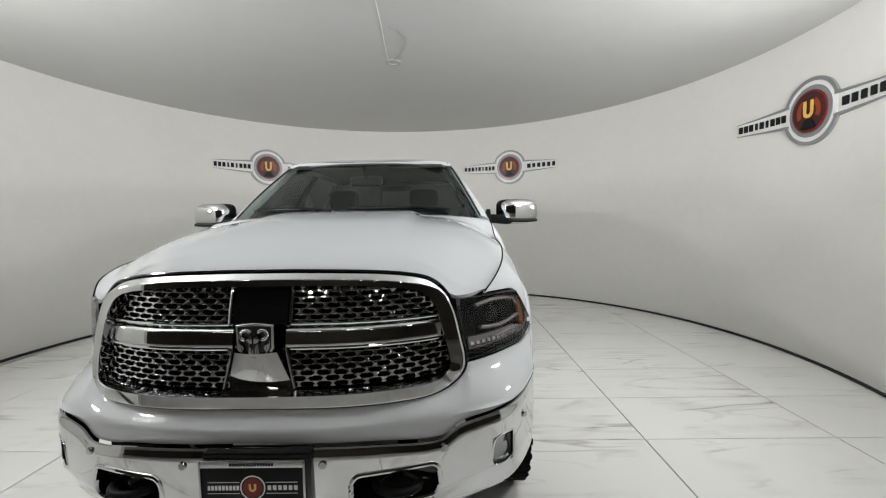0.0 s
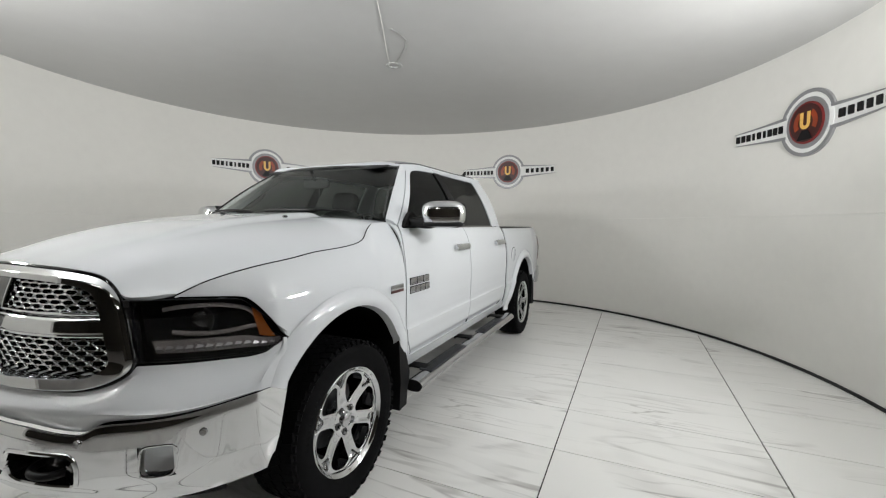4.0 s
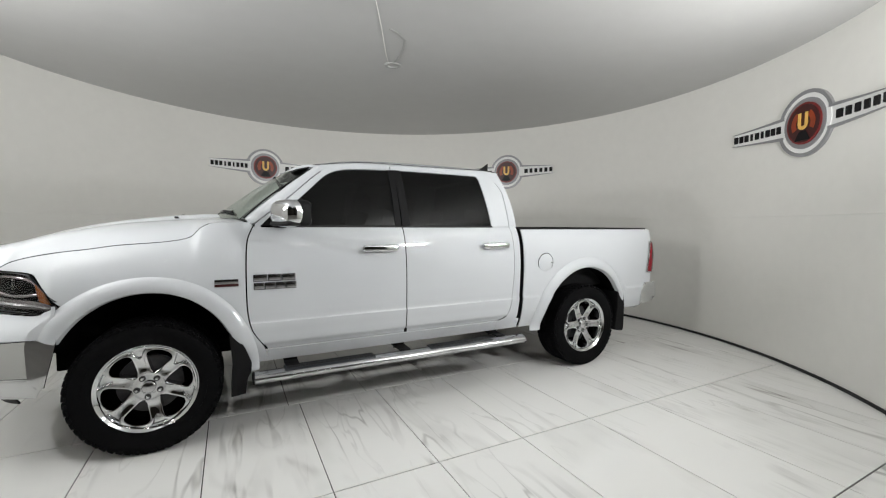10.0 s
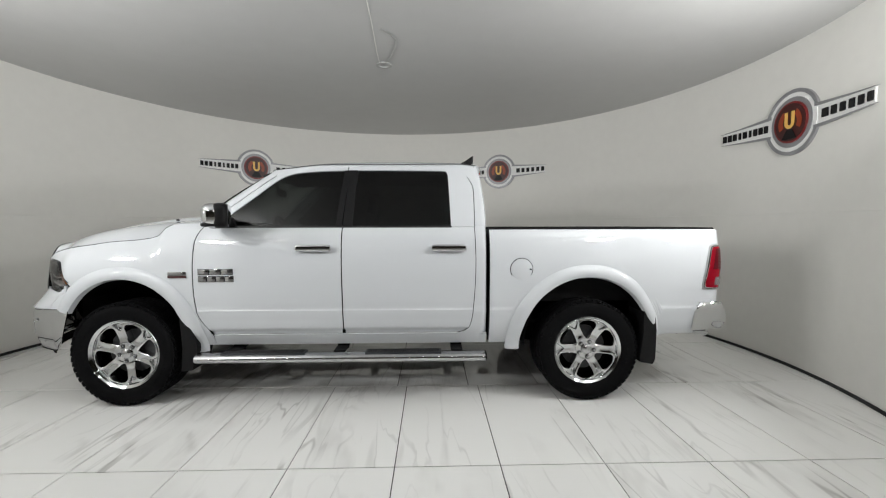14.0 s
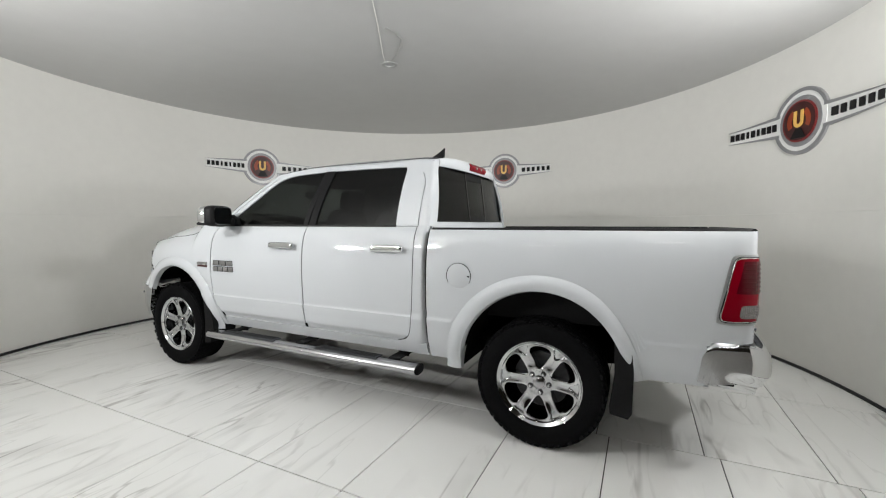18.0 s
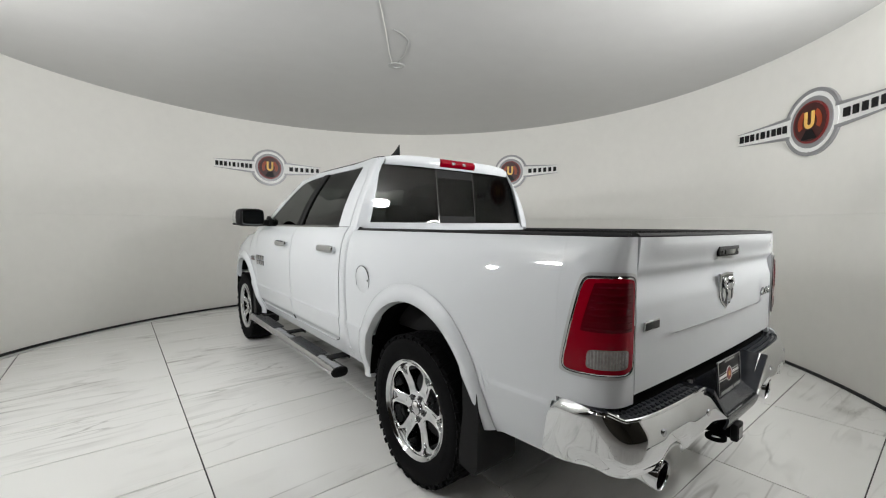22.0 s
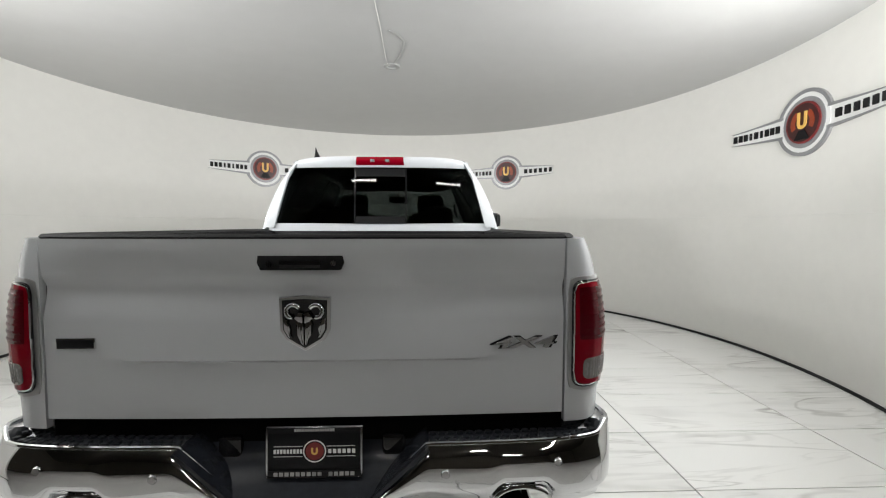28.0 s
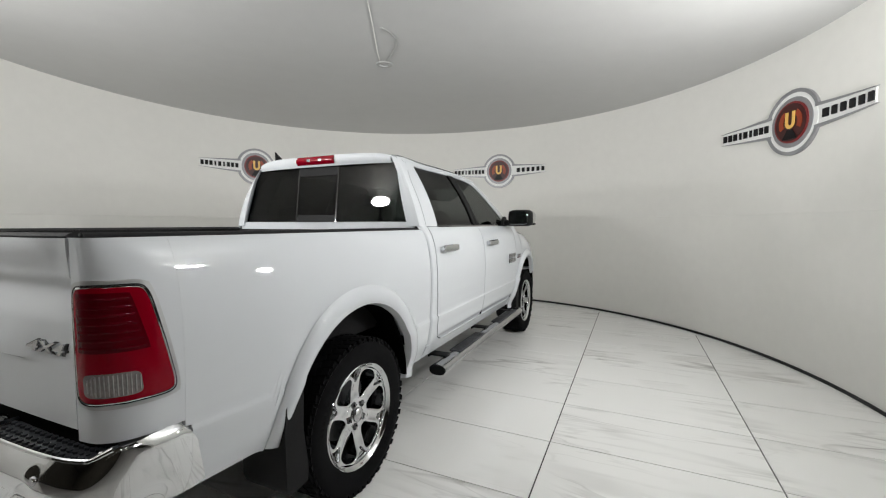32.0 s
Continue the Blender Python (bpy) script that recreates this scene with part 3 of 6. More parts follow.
for s in (1, -1):
    # windscreen pillar
    def a_pillar(u, v):
        x = 1.258 + (0.715 - 1.258) * u
        z = rail_z(x) + 0.005
        y = y_glass(z)
        out = Vector((x, s * y, z))
        inn = Vector((1.292 + (0.785 - 1.292) * u, s * (0.832 + (0.638 - 0.832) * u), 1.425 + (1.838 - 1.425) * u + 0.012 * math.sin(math.pi * u)))
        p = out.lerp(inn, v)
        bulge = 0.012 * math.sin(math.pi * v) * (1 - 0.7 * u)
        return p.x + bulge * 0.5, p.y + s * bulge, p.z + bulge * 0.5
    part("windscreen_pillar", skin(a_pillar, 24, 8, 0.03 * s), M_WHITE, truck)

    # painted frames round the door glass
    def upper_frame(u, v, x0=0.735, x1=0.19):
        x = x0 + (x1 - x0) * u
        z = glass_top(x) + (rail_z(x) - 0.003 - glass_top(x)) * v
        return x, s * y_glass(z, x), z
    part("front_door_frame", skin(upper_frame, 16, 4, -0.03 * s), M_WHITE, truck)
    part("front_door_frame_sloped", skin(lambda u, v: (lambda x: (x, s * y_glass(glass_top(x) + (rail_z(x) - 0.004 - glass_top(x)) * v), glass_top(x) + (rail_z(x) - 0.004 - glass_top(x)) * v))(1.235 + (0.735 - 1.235) * u), 14, 4, -0.03 * s), M_WHITE, truck)
    part("rear_door_frame", skin(lambda u, v: upper_frame(u, v, 0.182, -0.80), 24, 4, -0.03 * s), M_WHITE, truck)

    def roof_side(u, v):
        x = 0.76 + (-0.80 - 0.76) * u
        z0, z1 = rail_z(x) - 0.008, 1.887 - 0.05 * smooth(0.35, 0.9, x) - 0.016 * smooth(-0.72, -0.93, x)
        z = min(z0, z1 - 0.004) + (z1 - min(z0, z1 - 0.004)) * v
        return x, s * (y_glass(z, x) + 0.0025 * v - 0.0015 * (1 - v)), z
    part("roof_side_rail", skin(roof_side, 40, 3, 0.01), M_WHITE, truck)

    def c_frame(u, v):
        z = 1.375 + (1.85 - 1.375) * u
        x0 = -0.66 + 0.02 * (z - 1.375) / 0.46 + 0.045 * smooth(1.80, 1.855, z) ** 2
        x1 = -0.842 + 0.085 * smooth(1.62, 1.86, z) ** 2
        x = x0 + (x1 - x0) * v
        return x, s * y_glass(z, x), z
    part("rear_door_frame_back", skin(c_frame, 20, 6, -0.03 * s), M_WHITE, truck)

    def c_pillar(u, v):
        z = 1.375 + (1.880 - 1.375) * u
        x0 = -0.848 + 0.085 * smooth(1.62, 1.86, z) ** 2
        back = -0.935 + 0.065 * u * u
        t = min(1, v / 0.6)
        x = x0 + (back - x0) * t
        y = y_glass(z, x) - 0.012 * max(0, t - 0.6) ** 2 / 0.16
        if v > 0.6:
            k = (v - 0.6) / 0.4
            y -= 0.012 + max(0.012, y_glass(z, x) - (0.795 - 0.265 * (z - 1.41)) - 0.02) * k
            x = back - 0.012 * math.sin(math.pi / 2 * k)
        return x, s * y, z
    part("cab_rear_pillar", skin(c_pillar, 24, 16, 0.02 * -s), M_WHITE, truck)

    # black pillar covers between the doors
    for x0, x1 in ((0.238, 0.191), (0.179, 0.112)):
        def cover(u, v):
            z = 1.38 + (glass_top(x0) + 0.001 - 1.38) * u
            lean = 0.025 * (z - 1.38) / 0.45
            x = x0 - lean * (1 if x0 > 0.2 else 0.4) + (x1 - x0) * v
            return x, s * (y_glass(z) + 0.002), z
        part("pillar_cover", skin(cover, 10, 4, -0.02 * s), M_BLACK, truck)

    # side windows
    def front_pane(u, v):
        z = 1.375 + 0.475 * v
        # the sloping front edge of the glass
        lo, hi = 0.20, 1.2
        for _ in range(18):
            mid = (lo + hi) / 2
            lo, hi = (mid, hi) if glass_top(mid) > z else (lo, mid)
        x = lo + (0.20 - lo) * u
        return x, s * (y_glass(z) - 0.010), z
    o = part("front_side_window", skin(front_pane, 14, 16, -0.004 * s), M_GLASS, truck)
    o = part("rear_side_window", skin(lambda u, v: (0.16 + (-0.72 - 0.16) * u, s * (y_glass(1.375 + 0.47 * v, 0.16 - 0.88 * u) - 0.010), 1.375 + 0.47 * v), 10, 12, -0.004 * s), M_GLASS, truck)
    part("belt_moulding", skin(lambda u, v: (1.2 + (-0.665 - 1.2) * u, s * (y_side(0, 1.372) + 0.004 - 0.012 * v), 1.368 + 0.016 * v), 24, 2, -0.012 * s), M_GLOSS, truck)


# windscreen
def screen(u, v):
    w = 2 * u - 1
    zb, zt = 1.432 - 0.002 * abs(w), 1.83 - 0.006 * abs(w) ** 2
    xb, xt = 1.50 - 0.205 * abs(w) ** 2, 0.96 - 0.17 * abs(w) ** 2.2
    yb, yt = 0.828, 0.638
    z = zb + (zt - zb) * v
    x = xb + (xt - xb) * v + 0.035 * math.sin(math.pi * v)
    y = w * (yb + (yt - yb) * v)
    return x, y, z


part("windscreen", skin(screen, 24, 14, 0.005), M_WIND, truck)
part("windscreen_border", skin(lambda u, v: (lambda p: (p[0] + 0.004, p[1], p[2] + 0.002))(screen(u, 0.965 + 0.035 * v)), 24, 2, 0.002), M_GLOSS, truck)

for u0 in (0.004, 0.996):
    part("windscreen_seal", tube([screen(u0, k / 16) for k in range(17)], 0.006, 8), M_GLOSS, truck)

# rear window: two fixed panes and a slider between
def rear_glass(y0, y1, v0=0.0, v1=1.0, out=0.0):
    def f(u, v):
        v = v0 + (v1 - v0) * v
        z = 1.408 + (1.83 - 1.408) * v
        k = min(0.795 - 0.265 * (z - 1.408), y_glass(z, -0.9) - 0.02) / 0.795
        y = y0 + (y1 - y0) * u
        y = y * k if abs(y) > 0.3 else y
        x = -0.962 + 0.05 * v + 0.046 * (y / 0.8) ** 2 - out
        return x, y, z
    return f


for name, y0, y1 in (("rear_window_pane", 0.79, 0.195), ("rear_window_slider", 0.19, -0.19), ("rear_window_pane", -0.195, -0.79)):
    o = part(name, skin(rear_glass(y0, y1), 8, 8, 0.005), M_GLASS, truck)
part("slider_top_trim", skin(rear_glass(0.195, -0.195, 0.84, 0.985, 0.004), 4, 2, 0.006), M_BLACK, truck)
part("slider_bottom_trim", skin(rear_glass(0.195, -0.195, 0.0, 0.12, 0.004), 4, 2, 0.006), M_BLACK, truck)
for y in (0.193, -0.193):
    part("slider_rail", skin(rear_glass(y + 0.006, y - 0.006, 0.0, 1.0, 0.004), 1, 8, 0.006), M_GLOSS, truck)
part("roof_rear_edge", skin(lambda u, v: (lambda p: (p[0] - 0.004 - 0.012 * math.sin(math.pi * (1 - v)) - 0.012 * (1 - (2 * u - 1) ** 2), p[1] * (1 + 0.008 * (1 - v)), 1.828 + (p[2] - 1.828) * v))(roof_point(1, 0.03 + 0.94 * u)), 30, 6, 0.02), M_WHITE, truck)
part("cab_back_panel", skin(lambda u, v: (-0.95 + 0.02 * (2 * u - 1) ** 2, (2 * u - 1) * 0.84, 0.6 + 0.806 * v), 12, 10, 0.02), M_WHITE, truck)


# bed
def bed_side(s):
    def low(x):
        return max(0.456 + 0.062 * smooth(-2.2, -2.36, x), arch(x, HUB_R, 0.575, 0.60, 0.42))

    def f(u, v):
        x = -0.957 + (-2.625 + 0.957) * u
        z0, z1 = low(x), 1.352
        z = z0 + (z1 - z0) * v
        y = y_side(x, z)
        return x, s * y, z
    o = part("bed_side", skin(f, 90, 100, -0.012 * s, skip=lambda p: p.x < -2.612 and p.z < 0.755), M_WHITE, truck)
    part("bed_rail_cap", skin(lambda u, v: (-0.955 + (-2.80 + 0.955) * u, s * ((0.895 if u < 0.9 else 0.895 - 0.9 * (u - 0.9)) - 0.085 * v * (1 if u < 0.9 else 0.6)), 1.354 + 0.012 * math.sin(math.pi * min(1, v * 1.4))), 24, 6, 0.014 * s), M_BLACK, truck)
    part("bed_inner_side", box((1.84, 0.03, 0.56), (-1.88, s * 0.80, 1.07)), M_BLACK, truck)
    part("bed_front_edge", skin(lambda u, v: (-0.958 + 0.004 * u, s * (y_side(-1, 0.46 + 0.89 * v) - 0.012 - 0.07 * u), 0.46 + 0.89 * v), 2, 24, 0.01 * s), M_BLACK, truck)
    return o


mirrored(bed_side)
part("bed_floor", box((1.84, 1.6, 0.03), (-1.88, 0, 0.78)), M_BLACK, truck)
part("bed_front_wall", box((0.03, 1.66, 0.56), (-0.985, 0, 1.07), 0.005), M_BLACK, truck)


# rear corners: plan curve from the bed's side round to the tailgate
def corner_xy(t, z):
    y0 = y_side(-2.625, z)
    px = curve([(0, -2.622), (0.35, -2.73), (0.6, -2.79), (0.8, -2.822), (1, -2.832)])(t)
    py = curve([(0, 0), (0.35, 0.015), (0.6, 0.045), (0.8, 0.09), (1, 0.155)])(t)
    return px, y0 - py * (y0 - 0.795) / 0.155


TAIL_Z0, TAIL_Z1 = 0.872, 1.232
for s in (1, -1):
    def post(u, v):
        z = 0.772 + 0.58 * v
        x, y = corner_xy(u, z)
        return x, s * y, z
    part("bed_corner", skin(post, 20, 24, -0.02 * s), M_WHITE, truck)

    def lens(u, v, a0, a1, b0, b1, out, lean=0.0, soft=0.0):
        """A patch on the lamp's bulge, its corners rounded off, its front edge leaning by lean."""
        p, q = 2 * u - 1, 2 * v - 1
        p, q = p * math.sqrt(1 - soft * q ** 6), q * math.sqrt(1 - soft * p ** 6)
        u, v = (p + 1) / 2, (q + 1) / 2
        t, z = a0 + lean * v + (a1 - a0 - lean * v) * u, b0 + (b1 - b0) * v
        x, y = corner_xy(t, z)
        k = (z - TAIL_Z0) / (TAIL_Z1 - TAIL_Z0)
        bulge = out + 0.009 * math.sin(math.pi * min(1, max(0, (t - 0.03 - 0.2 * k) / (0.955 - 0.2 * k)))) * math.sin(math.pi * min(1, max(0, k)))
        return x - bulge * (0.3 + 0.7 * t), s * (y + bulge * (1 - 0.6 * t)), z
    lamp = part("tail_lamp", skin(lambda u, v: lens(u, v, 0.025, 0.99, TAIL_Z0 - 0.002, TAIL_Z1 + 0.002, 0.005, 0.22, 0.12), 24, 24, -0.014 * s), M_BEZEL, truck, "red tail lamp in a satin chrome surround")
    rim = [(0.5 - 0.5 * math.copysign(abs(math.cos(a)) ** 0.2, math.cos(a)), 0.5 - 0.5 * math.copysign(abs(math.sin(a)) ** 0.2, math.sin(a))) for a in (2 * math.pi * k / 144 for k in range(145))]
    for name, e, r, mat in (("chrome_rim", 0.0, 0.0034, M_CHROME), ("lens_seal", -0.014, 0.0022, M_GLOSS)):
        part(name, tube([lens(p, q, 0.085 + e, 0.94 - e, 0.89 + 0.4 * e, 1.215 - 0.4 * e, 0.008, 0.212) for p, q in rim], r, 8), mat, lamp)
    part("red_lens", skin(lambda u, v: lens(u, v, 0.09, 0.935, 0.8915, 1.2135, 0.0105, 0.212, 0.08), 26, 26, -0.014 * s), M_RED, lamp)
    part("inner_lens", skin(lambda u, v: lens(u, v, 0.29, 0.9, 1.035, 1.2, 0.0122, 0.13, 0.04), 20, 14, -0.006 * s), M_RED_DARK, lamp, "dark red inner lens")
    for k in range(7):
        zz = 1.043 + 0.0225 * k
        part("lens_rib", skin(lambda u, v: lens(u, v, 0.33 + 0.017 * k, 0.88, zz, zz + 0.009, 0.0136 + 0.0012 * math.sin(math.pi * v)), 10, 3, -0.004 * s), M_RED_DARK, lamp)
    part("reverse_lens", skin(lambda u, v: lens(u, v, 0.36, 0.86, 0.908, 0.977, 0.0125, 0.02, 0.2), 16, 12, -0.008 * s), M_SMOKE, lamp)
    for k in range(13):
        side = 0.0055 * max(0.0, abs(k - 6) - 4)
        part("reverse_rib", skin(lambda u, v: lens(u, v, 0.378 + 0.036 * k, 0.394 + 0.036 * k, 0.912 + side, 0.973 - side, 0.0132 + 0.0012 * math.sin(math.pi * u)), 3, 6, -0.003 * s), M_CLEAR, lamp)


# tailgate
def gate_x(y, z):
    x = -2.832
    x -= 0.022 * smooth(1.24, 1.33, z) * (0.25 + 0.75 * smooth(0.777, 0.66, abs(y)))
    x += 0.018 * smooth(1.245, 1.20, z) * smooth(1.10, 1.20, z)
    x -= 0.012 * smooth(0.975, 0.985, z) * smooth(1.15, 0.98, z) * smooth(0.62, 0.5, abs(y))
    return x - 0.015 * (1 - (y / 0.78) ** 2)


tailgate = part("tailgate", skin(lambda u, v: (gate_x((1 - 2 * u) * 0.788, 0.803 + 0.548 * v), (1 - 2 * u) * 0.788, 0.803 + 0.548 * v), 48, 60, 0.03), M_WHITE, truck)
part("top_cap", skin(lambda u, v: (gate_x((1 - 2 * u) * 0.787, 1.35) + 0.002 + 0.05 * v, (1 - 2 * u) * 0.787, 1.352 + 0.014 * math.sin(math.pi * min(1, v * 1.3 + 0.1))), 24, 6, 0.012), M_BLACK, tailgate)


# wheels
def flare(s, cx, a0, b0, a1, b1, t0, t1, slim=0.0):
    """Wheel arch trim between two ellipses, from angle t0 to t1."""
    def f(u, v):
        t = t0 + (t1 - t0) * u
        a, b = a0 + (a1 - a0) * v, b0 + (b1 - b0) * v
        a -= slim * (0.3 + 0.7 * v) * smooth(1.7, 2.6, t)
        x, z = cx + a * math.cos(t), 0.42 + b * math.sin(t)
        base = y_side(x, min(max(z, 0.46), 1.05))
        out = 0.028 * (math.sin(math.pi * min(1, 0.12 + v * 0.88)) ** 0.8) + 0.004
        if v == 0:
            out -= 0.035
        return x, s * (base + out), z
    return part("wheel_arch_flare", skin(f, 48, 10, -0.015 * s), M_WHITE, truck)


for s in (1, -1):
    flare(s, HUB_F - 0.01, 0.49, 0.555, 0.625, 0.655, 0.56, math.pi + 0.02, 0.02)
    flare(s, HUB_R, 0.525, 0.555, 0.645, 0.66, -0.02, math.pi - 0.14, 0.06)



def wheel_liner(cx, s):
    def f(u, v):
        t0 = 0.75 if cx > 0 else 0.05
        t = t0 + (math.pi - 0.05 - t0) * u
        return cx + 0.50 * math.cos(t), s * (0.55 + 0.40 * v), 0.42 + 0.57 * math.sin(t)
    bm = skin(f, 28, 2, 0.006)
    box((0.8, 0.01, 0.36), (cx, s * 0.55, 0.82), bm=bm)
    return part("wheel_liner", bm, M_DARK, truck)


for cx in (HUB_F, HUB_R):
    for s in (1, -1):
        wheel_liner(cx, s)
part("engine_bay_shield", box((1.5, 1.05, 0.42), (1.75, 0, 0.78)), M_DARK, truck)


def wheel():
    """One wheel: axis along y, outer face towards +y, its middle at the hub."""
    w = new("wheel")
    w.parent = truck
    tagged(w, "chrome six-spoke wheel with a black all-terrain tyre")
    turn = pose(0, 0, 0, -90, 0, 0)
    tyre = part("tyre", lathe([(0.262, -0.125), (0.285, -0.132), (0.34, -0.137), (0.372, -0.13), (0.3945, -0.113), (0.3955, 0.113), (0.372, 0.13), (0.34, 0.137), (0.285, 0.132), (0.262, 0.122)], 72, turn, closed=True), M_TYRE, w)
    bm = bmesh.new()
    for k in range(58):
        a = 2 * math.pi * k / 58
        for row, (yy, wy, da) in enumerate(((-0.098, 0.052, 0), (-0.036, 0.05, 0.5), (0.036, 0.05, 0.0), (0.098, 0.052, 0.5))):
            m = Matrix.Rotation(a + da * 2 * math.pi / 58, 4, "Y") @ Matrix.Translation((0, yy, 0.391)) @ Matrix.Rotation(0.5 if row in (1, 2) else (-0.25 if row == 0 else 0.25), 4, "Z")
            made = bmesh.new()
            bmesh.ops.create_cube(made, size=1)
            bmesh.ops.scale(made, vec=(0.035, wy, 0.016), verts=made.verts)
            bmesh.ops.transform(made, matrix=m, verts=made.verts)
            me = bpy.data.meshes.new("t")
            made.to_mesh(me)
            made.free()
            bm.from_mesh(me)
            bpy.data.meshes.remove(me)
        for side in (1, -1):
            m = Matrix.Rotation(a + (0.5 if side > 0 else 0) * 2 * math.pi / 58, 4, "Y") @ Matrix.Translation((0, side * 0.121, 0.372))
            box((0.029, 0.013, 0.044 if k % 2 else 0.026), m=m @ Matrix.Rotation(-side * 0.45, 4, "X"), bm=bm)
    tagged(part("tread", bm, M_TYRE, w, smooth=0), kind="stuff")
    # raised lettering on the sidewall, as plain bars
    bm = bmesh.new()
    for start in (0.5, 0.5 + math.pi):
        for k in range(11):
            a = start + 0.085 * k
            m = Matrix.Rotation(a, 4, "Y") @ Matrix.Translation((0, 0.1335, 0.322)) @ Matrix.Rotation(0.06, 4, "X")
            box((0.017 if k % 3 else 0.012, 0.006, 0.026), m=m, bm=bm)
    tagged(part("sidewall_mark", bm, M_TYRE, w, smooth=0), kind="stuff")
    # rim barrel and lip
    rim = part("rim", lathe([(0.262, -0.12), (0.268, -0.115), (0.25, -0.09), (0.238, 0.06), (0.25, 0.108), (0.262, 0.116), (0.268, 0.124), (0.264, 0.129), (0.257, 0.124), (0.252, 0.117), (0.244, 0.113), (0.24, 0.09), (0.232, 0.06), (0.225, -0.09), (0.24, -0.12)], 64, turn, closed=True), M_WHEEL, w)
    part("brake_disc", lathe([(0.09, 0.0), (0.175, 0.0), (0.175, 0.025), (0.09, 0.025)], 40, turn, closed=True), M_IRON, w)
    # dark plate added behind the spokes as the shade in the wheel's openings
    part("wheel_shade_plate", lathe([(0.0001, -0.03), (0.232, -0.03), (0.232, -0.02), (0.0001, -0.02)], 40, turn), M_DARK, w)

    # six broad spokes that fork towards the lip, with a wedge sunk into each fork
    half_width = curve([(0.045, 0.045), (0.075, 0.041), (0.095, 0.0355), (0.112, 0.0335), (0.17, 0.034), (0.198, 0.037), (0.213, 0.05), (0.226, 0.08), (0.236, 0.11), (0.246, 0.124)])

    def f(u, v):
        r = 0.045 + 0.201 * u
        side = max(0.0, 0.1 - min(v, 1 - v)) / 0.1
        w2 = min(1.0, max(-1.0, (v - 0.5) / 0.4))
        x = w2 * half_width(r) * (1 + 0.05 * side)
        h = 0.092 + 0.02 * smooth(0.1, 0.235, r) - 0.005 * abs(w2) ** 8 - 0.006 * (1 - w2 * w2) * smooth(0.09, 0.13, r) - 0.06 * side
        wedge = 0.006 + 0.7 * max(0.0, r - 0.182)
        h -= 0.02 * smooth(0.178, 0.19, r) * smooth(wedge, wedge * 0.75, abs(x)) * smooth(0.244, 0.236, r) * (1 - side)
        return x, h, r - 0.045 * (x / 0.124) ** 2 * smooth(0.2, 0.246, r)
    spoke = part("spoke", skin(f, 48, 40, 0.004, inside=(0, -1, 0.15)), M_WHEEL, w)
    for k in range(1, 6):
        share(spoke, w, Matrix.Rotation(k * math.pi / 3, 4, "Y"))
    part("hub", lathe([(0.0001, 0.04), (0.092, 0.04), (0.092, 0.082), (0.084, 0.093), (0.05, 0.09), (0.0001, 0.09)], 40, turn), M_WHEEL, w)
    part("centre_cap", lathe([(0.0001, 0.08), (0.036, 0.08), (0.036, 0.104), (0.031, 0.109), (0.0001, 0.112)], 32, turn), M_CHROME_SOFT, w)
    # dark disc under each nut, the shade of a recess put into colour
    shade_disc = part("nut_shade_disc", lathe([(0.0001, 0.085), (0.0175, 0.085), (0.0175, 0.0945), (0.0001, 0.0945)], 18, turn @ Matrix.Translation((0.0615, 0, 0))), M_IRON, w)
    for k in range(1, 5):
        share(shade_disc, w, Matrix.Rotation(k * 2 * math.pi / 5, 4, "Y"))
    nut = part("lug_nut", lathe([(0.0001, 0.08), (0.0115, 0.08), (0.0115, 0.104), (0.007, 0.112), (0.0001, 0.112)], 6, turn @ Matrix.Translation((0.0615, 0, 0))), M_CHROME, w)
    for k in range(1, 5):
        share(nut, w, Matrix.Rotation(k * 2 * math.pi / 5, 4, "Y"))
    return w


first = wheel()
first.matrix_basis = pose(HUB_F, 0.848, HUB_Z, 0, 12, 0)
copy_thing(first, pose(HUB_R, 0.848, HUB_Z, 0, 28, 0))
copy_thing(first, pose(HUB_F, -0.848, HUB_Z, 0, 20, 180))
copy_thing(first, pose(HUB_R, -0.848, HUB_Z, 0, 5, 180))


# ---- nose: grille, lamps, bumper ----
def outline_curve(points):
    """Closed outline from its right half, mirrored; returns a function of 0..1."""
    full = [(y, z) for y, z in points] + [(-y, z) for y, z in reversed(points[1:-1])]
    n = len(full)

    def f(t):
        k = (t % 1) * n
        i = int(k) % n
        w = k - int(k)
        p0, p1, p2, p3 = (full[(i + d) % n] for d in (-1, 0, 1, 2))
        return tuple(0.5 * ((2 * b) + (c - a) * w + (2 * a - 5 * b + 4 * c - d) * w * w + (3 * b - a - 3 * c + d) * w ** 3) for a, b, c, d in zip(p0, p1, p2, p3))
    return f


OUT = outline_curve([(0, 1.238), (0.15, 1.237), (0.357, 1.229), (0.484, 1.213), (0.549, 1.19), (0.594, 1.145), (0.624, 1.082), (0.646, 0.988), (0.661, 0.901), (0.634, 0.853), (0.553, 0.821), (0.427, 0.818), (0.227, 0.82), (0, 0.822)])
INN = outline_curve([(0, 1.187), (0.18, 1.186), (0.345, 1.18), (0.456, 1.167), (0.518, 1.146), (0.551, 1.105), (0.566, 1.06), (0.584, 0.993), (0.601, 0.912), (0.583, 0.882), (0.545, 0.867), (0.435, 0.867), (0.23, 0.868), (0, 0.868)])


def inside_outline(y, z, shrink=1.0):
    a = [INN(k / 72) for k in range(72)]
    a = [(p * shrink, 1.02 + (q - 1.02) * shrink) for p, q in a]
    odd = False
    for (y0, z0), (y1, z1) in zip(a, a[1:] + a[:1]):
        if (z0 > z) != (z1 > z) and y < (y1 - y0) * (z - z0) / (z1 - z0) + y0:
            odd = not odd
    return odd


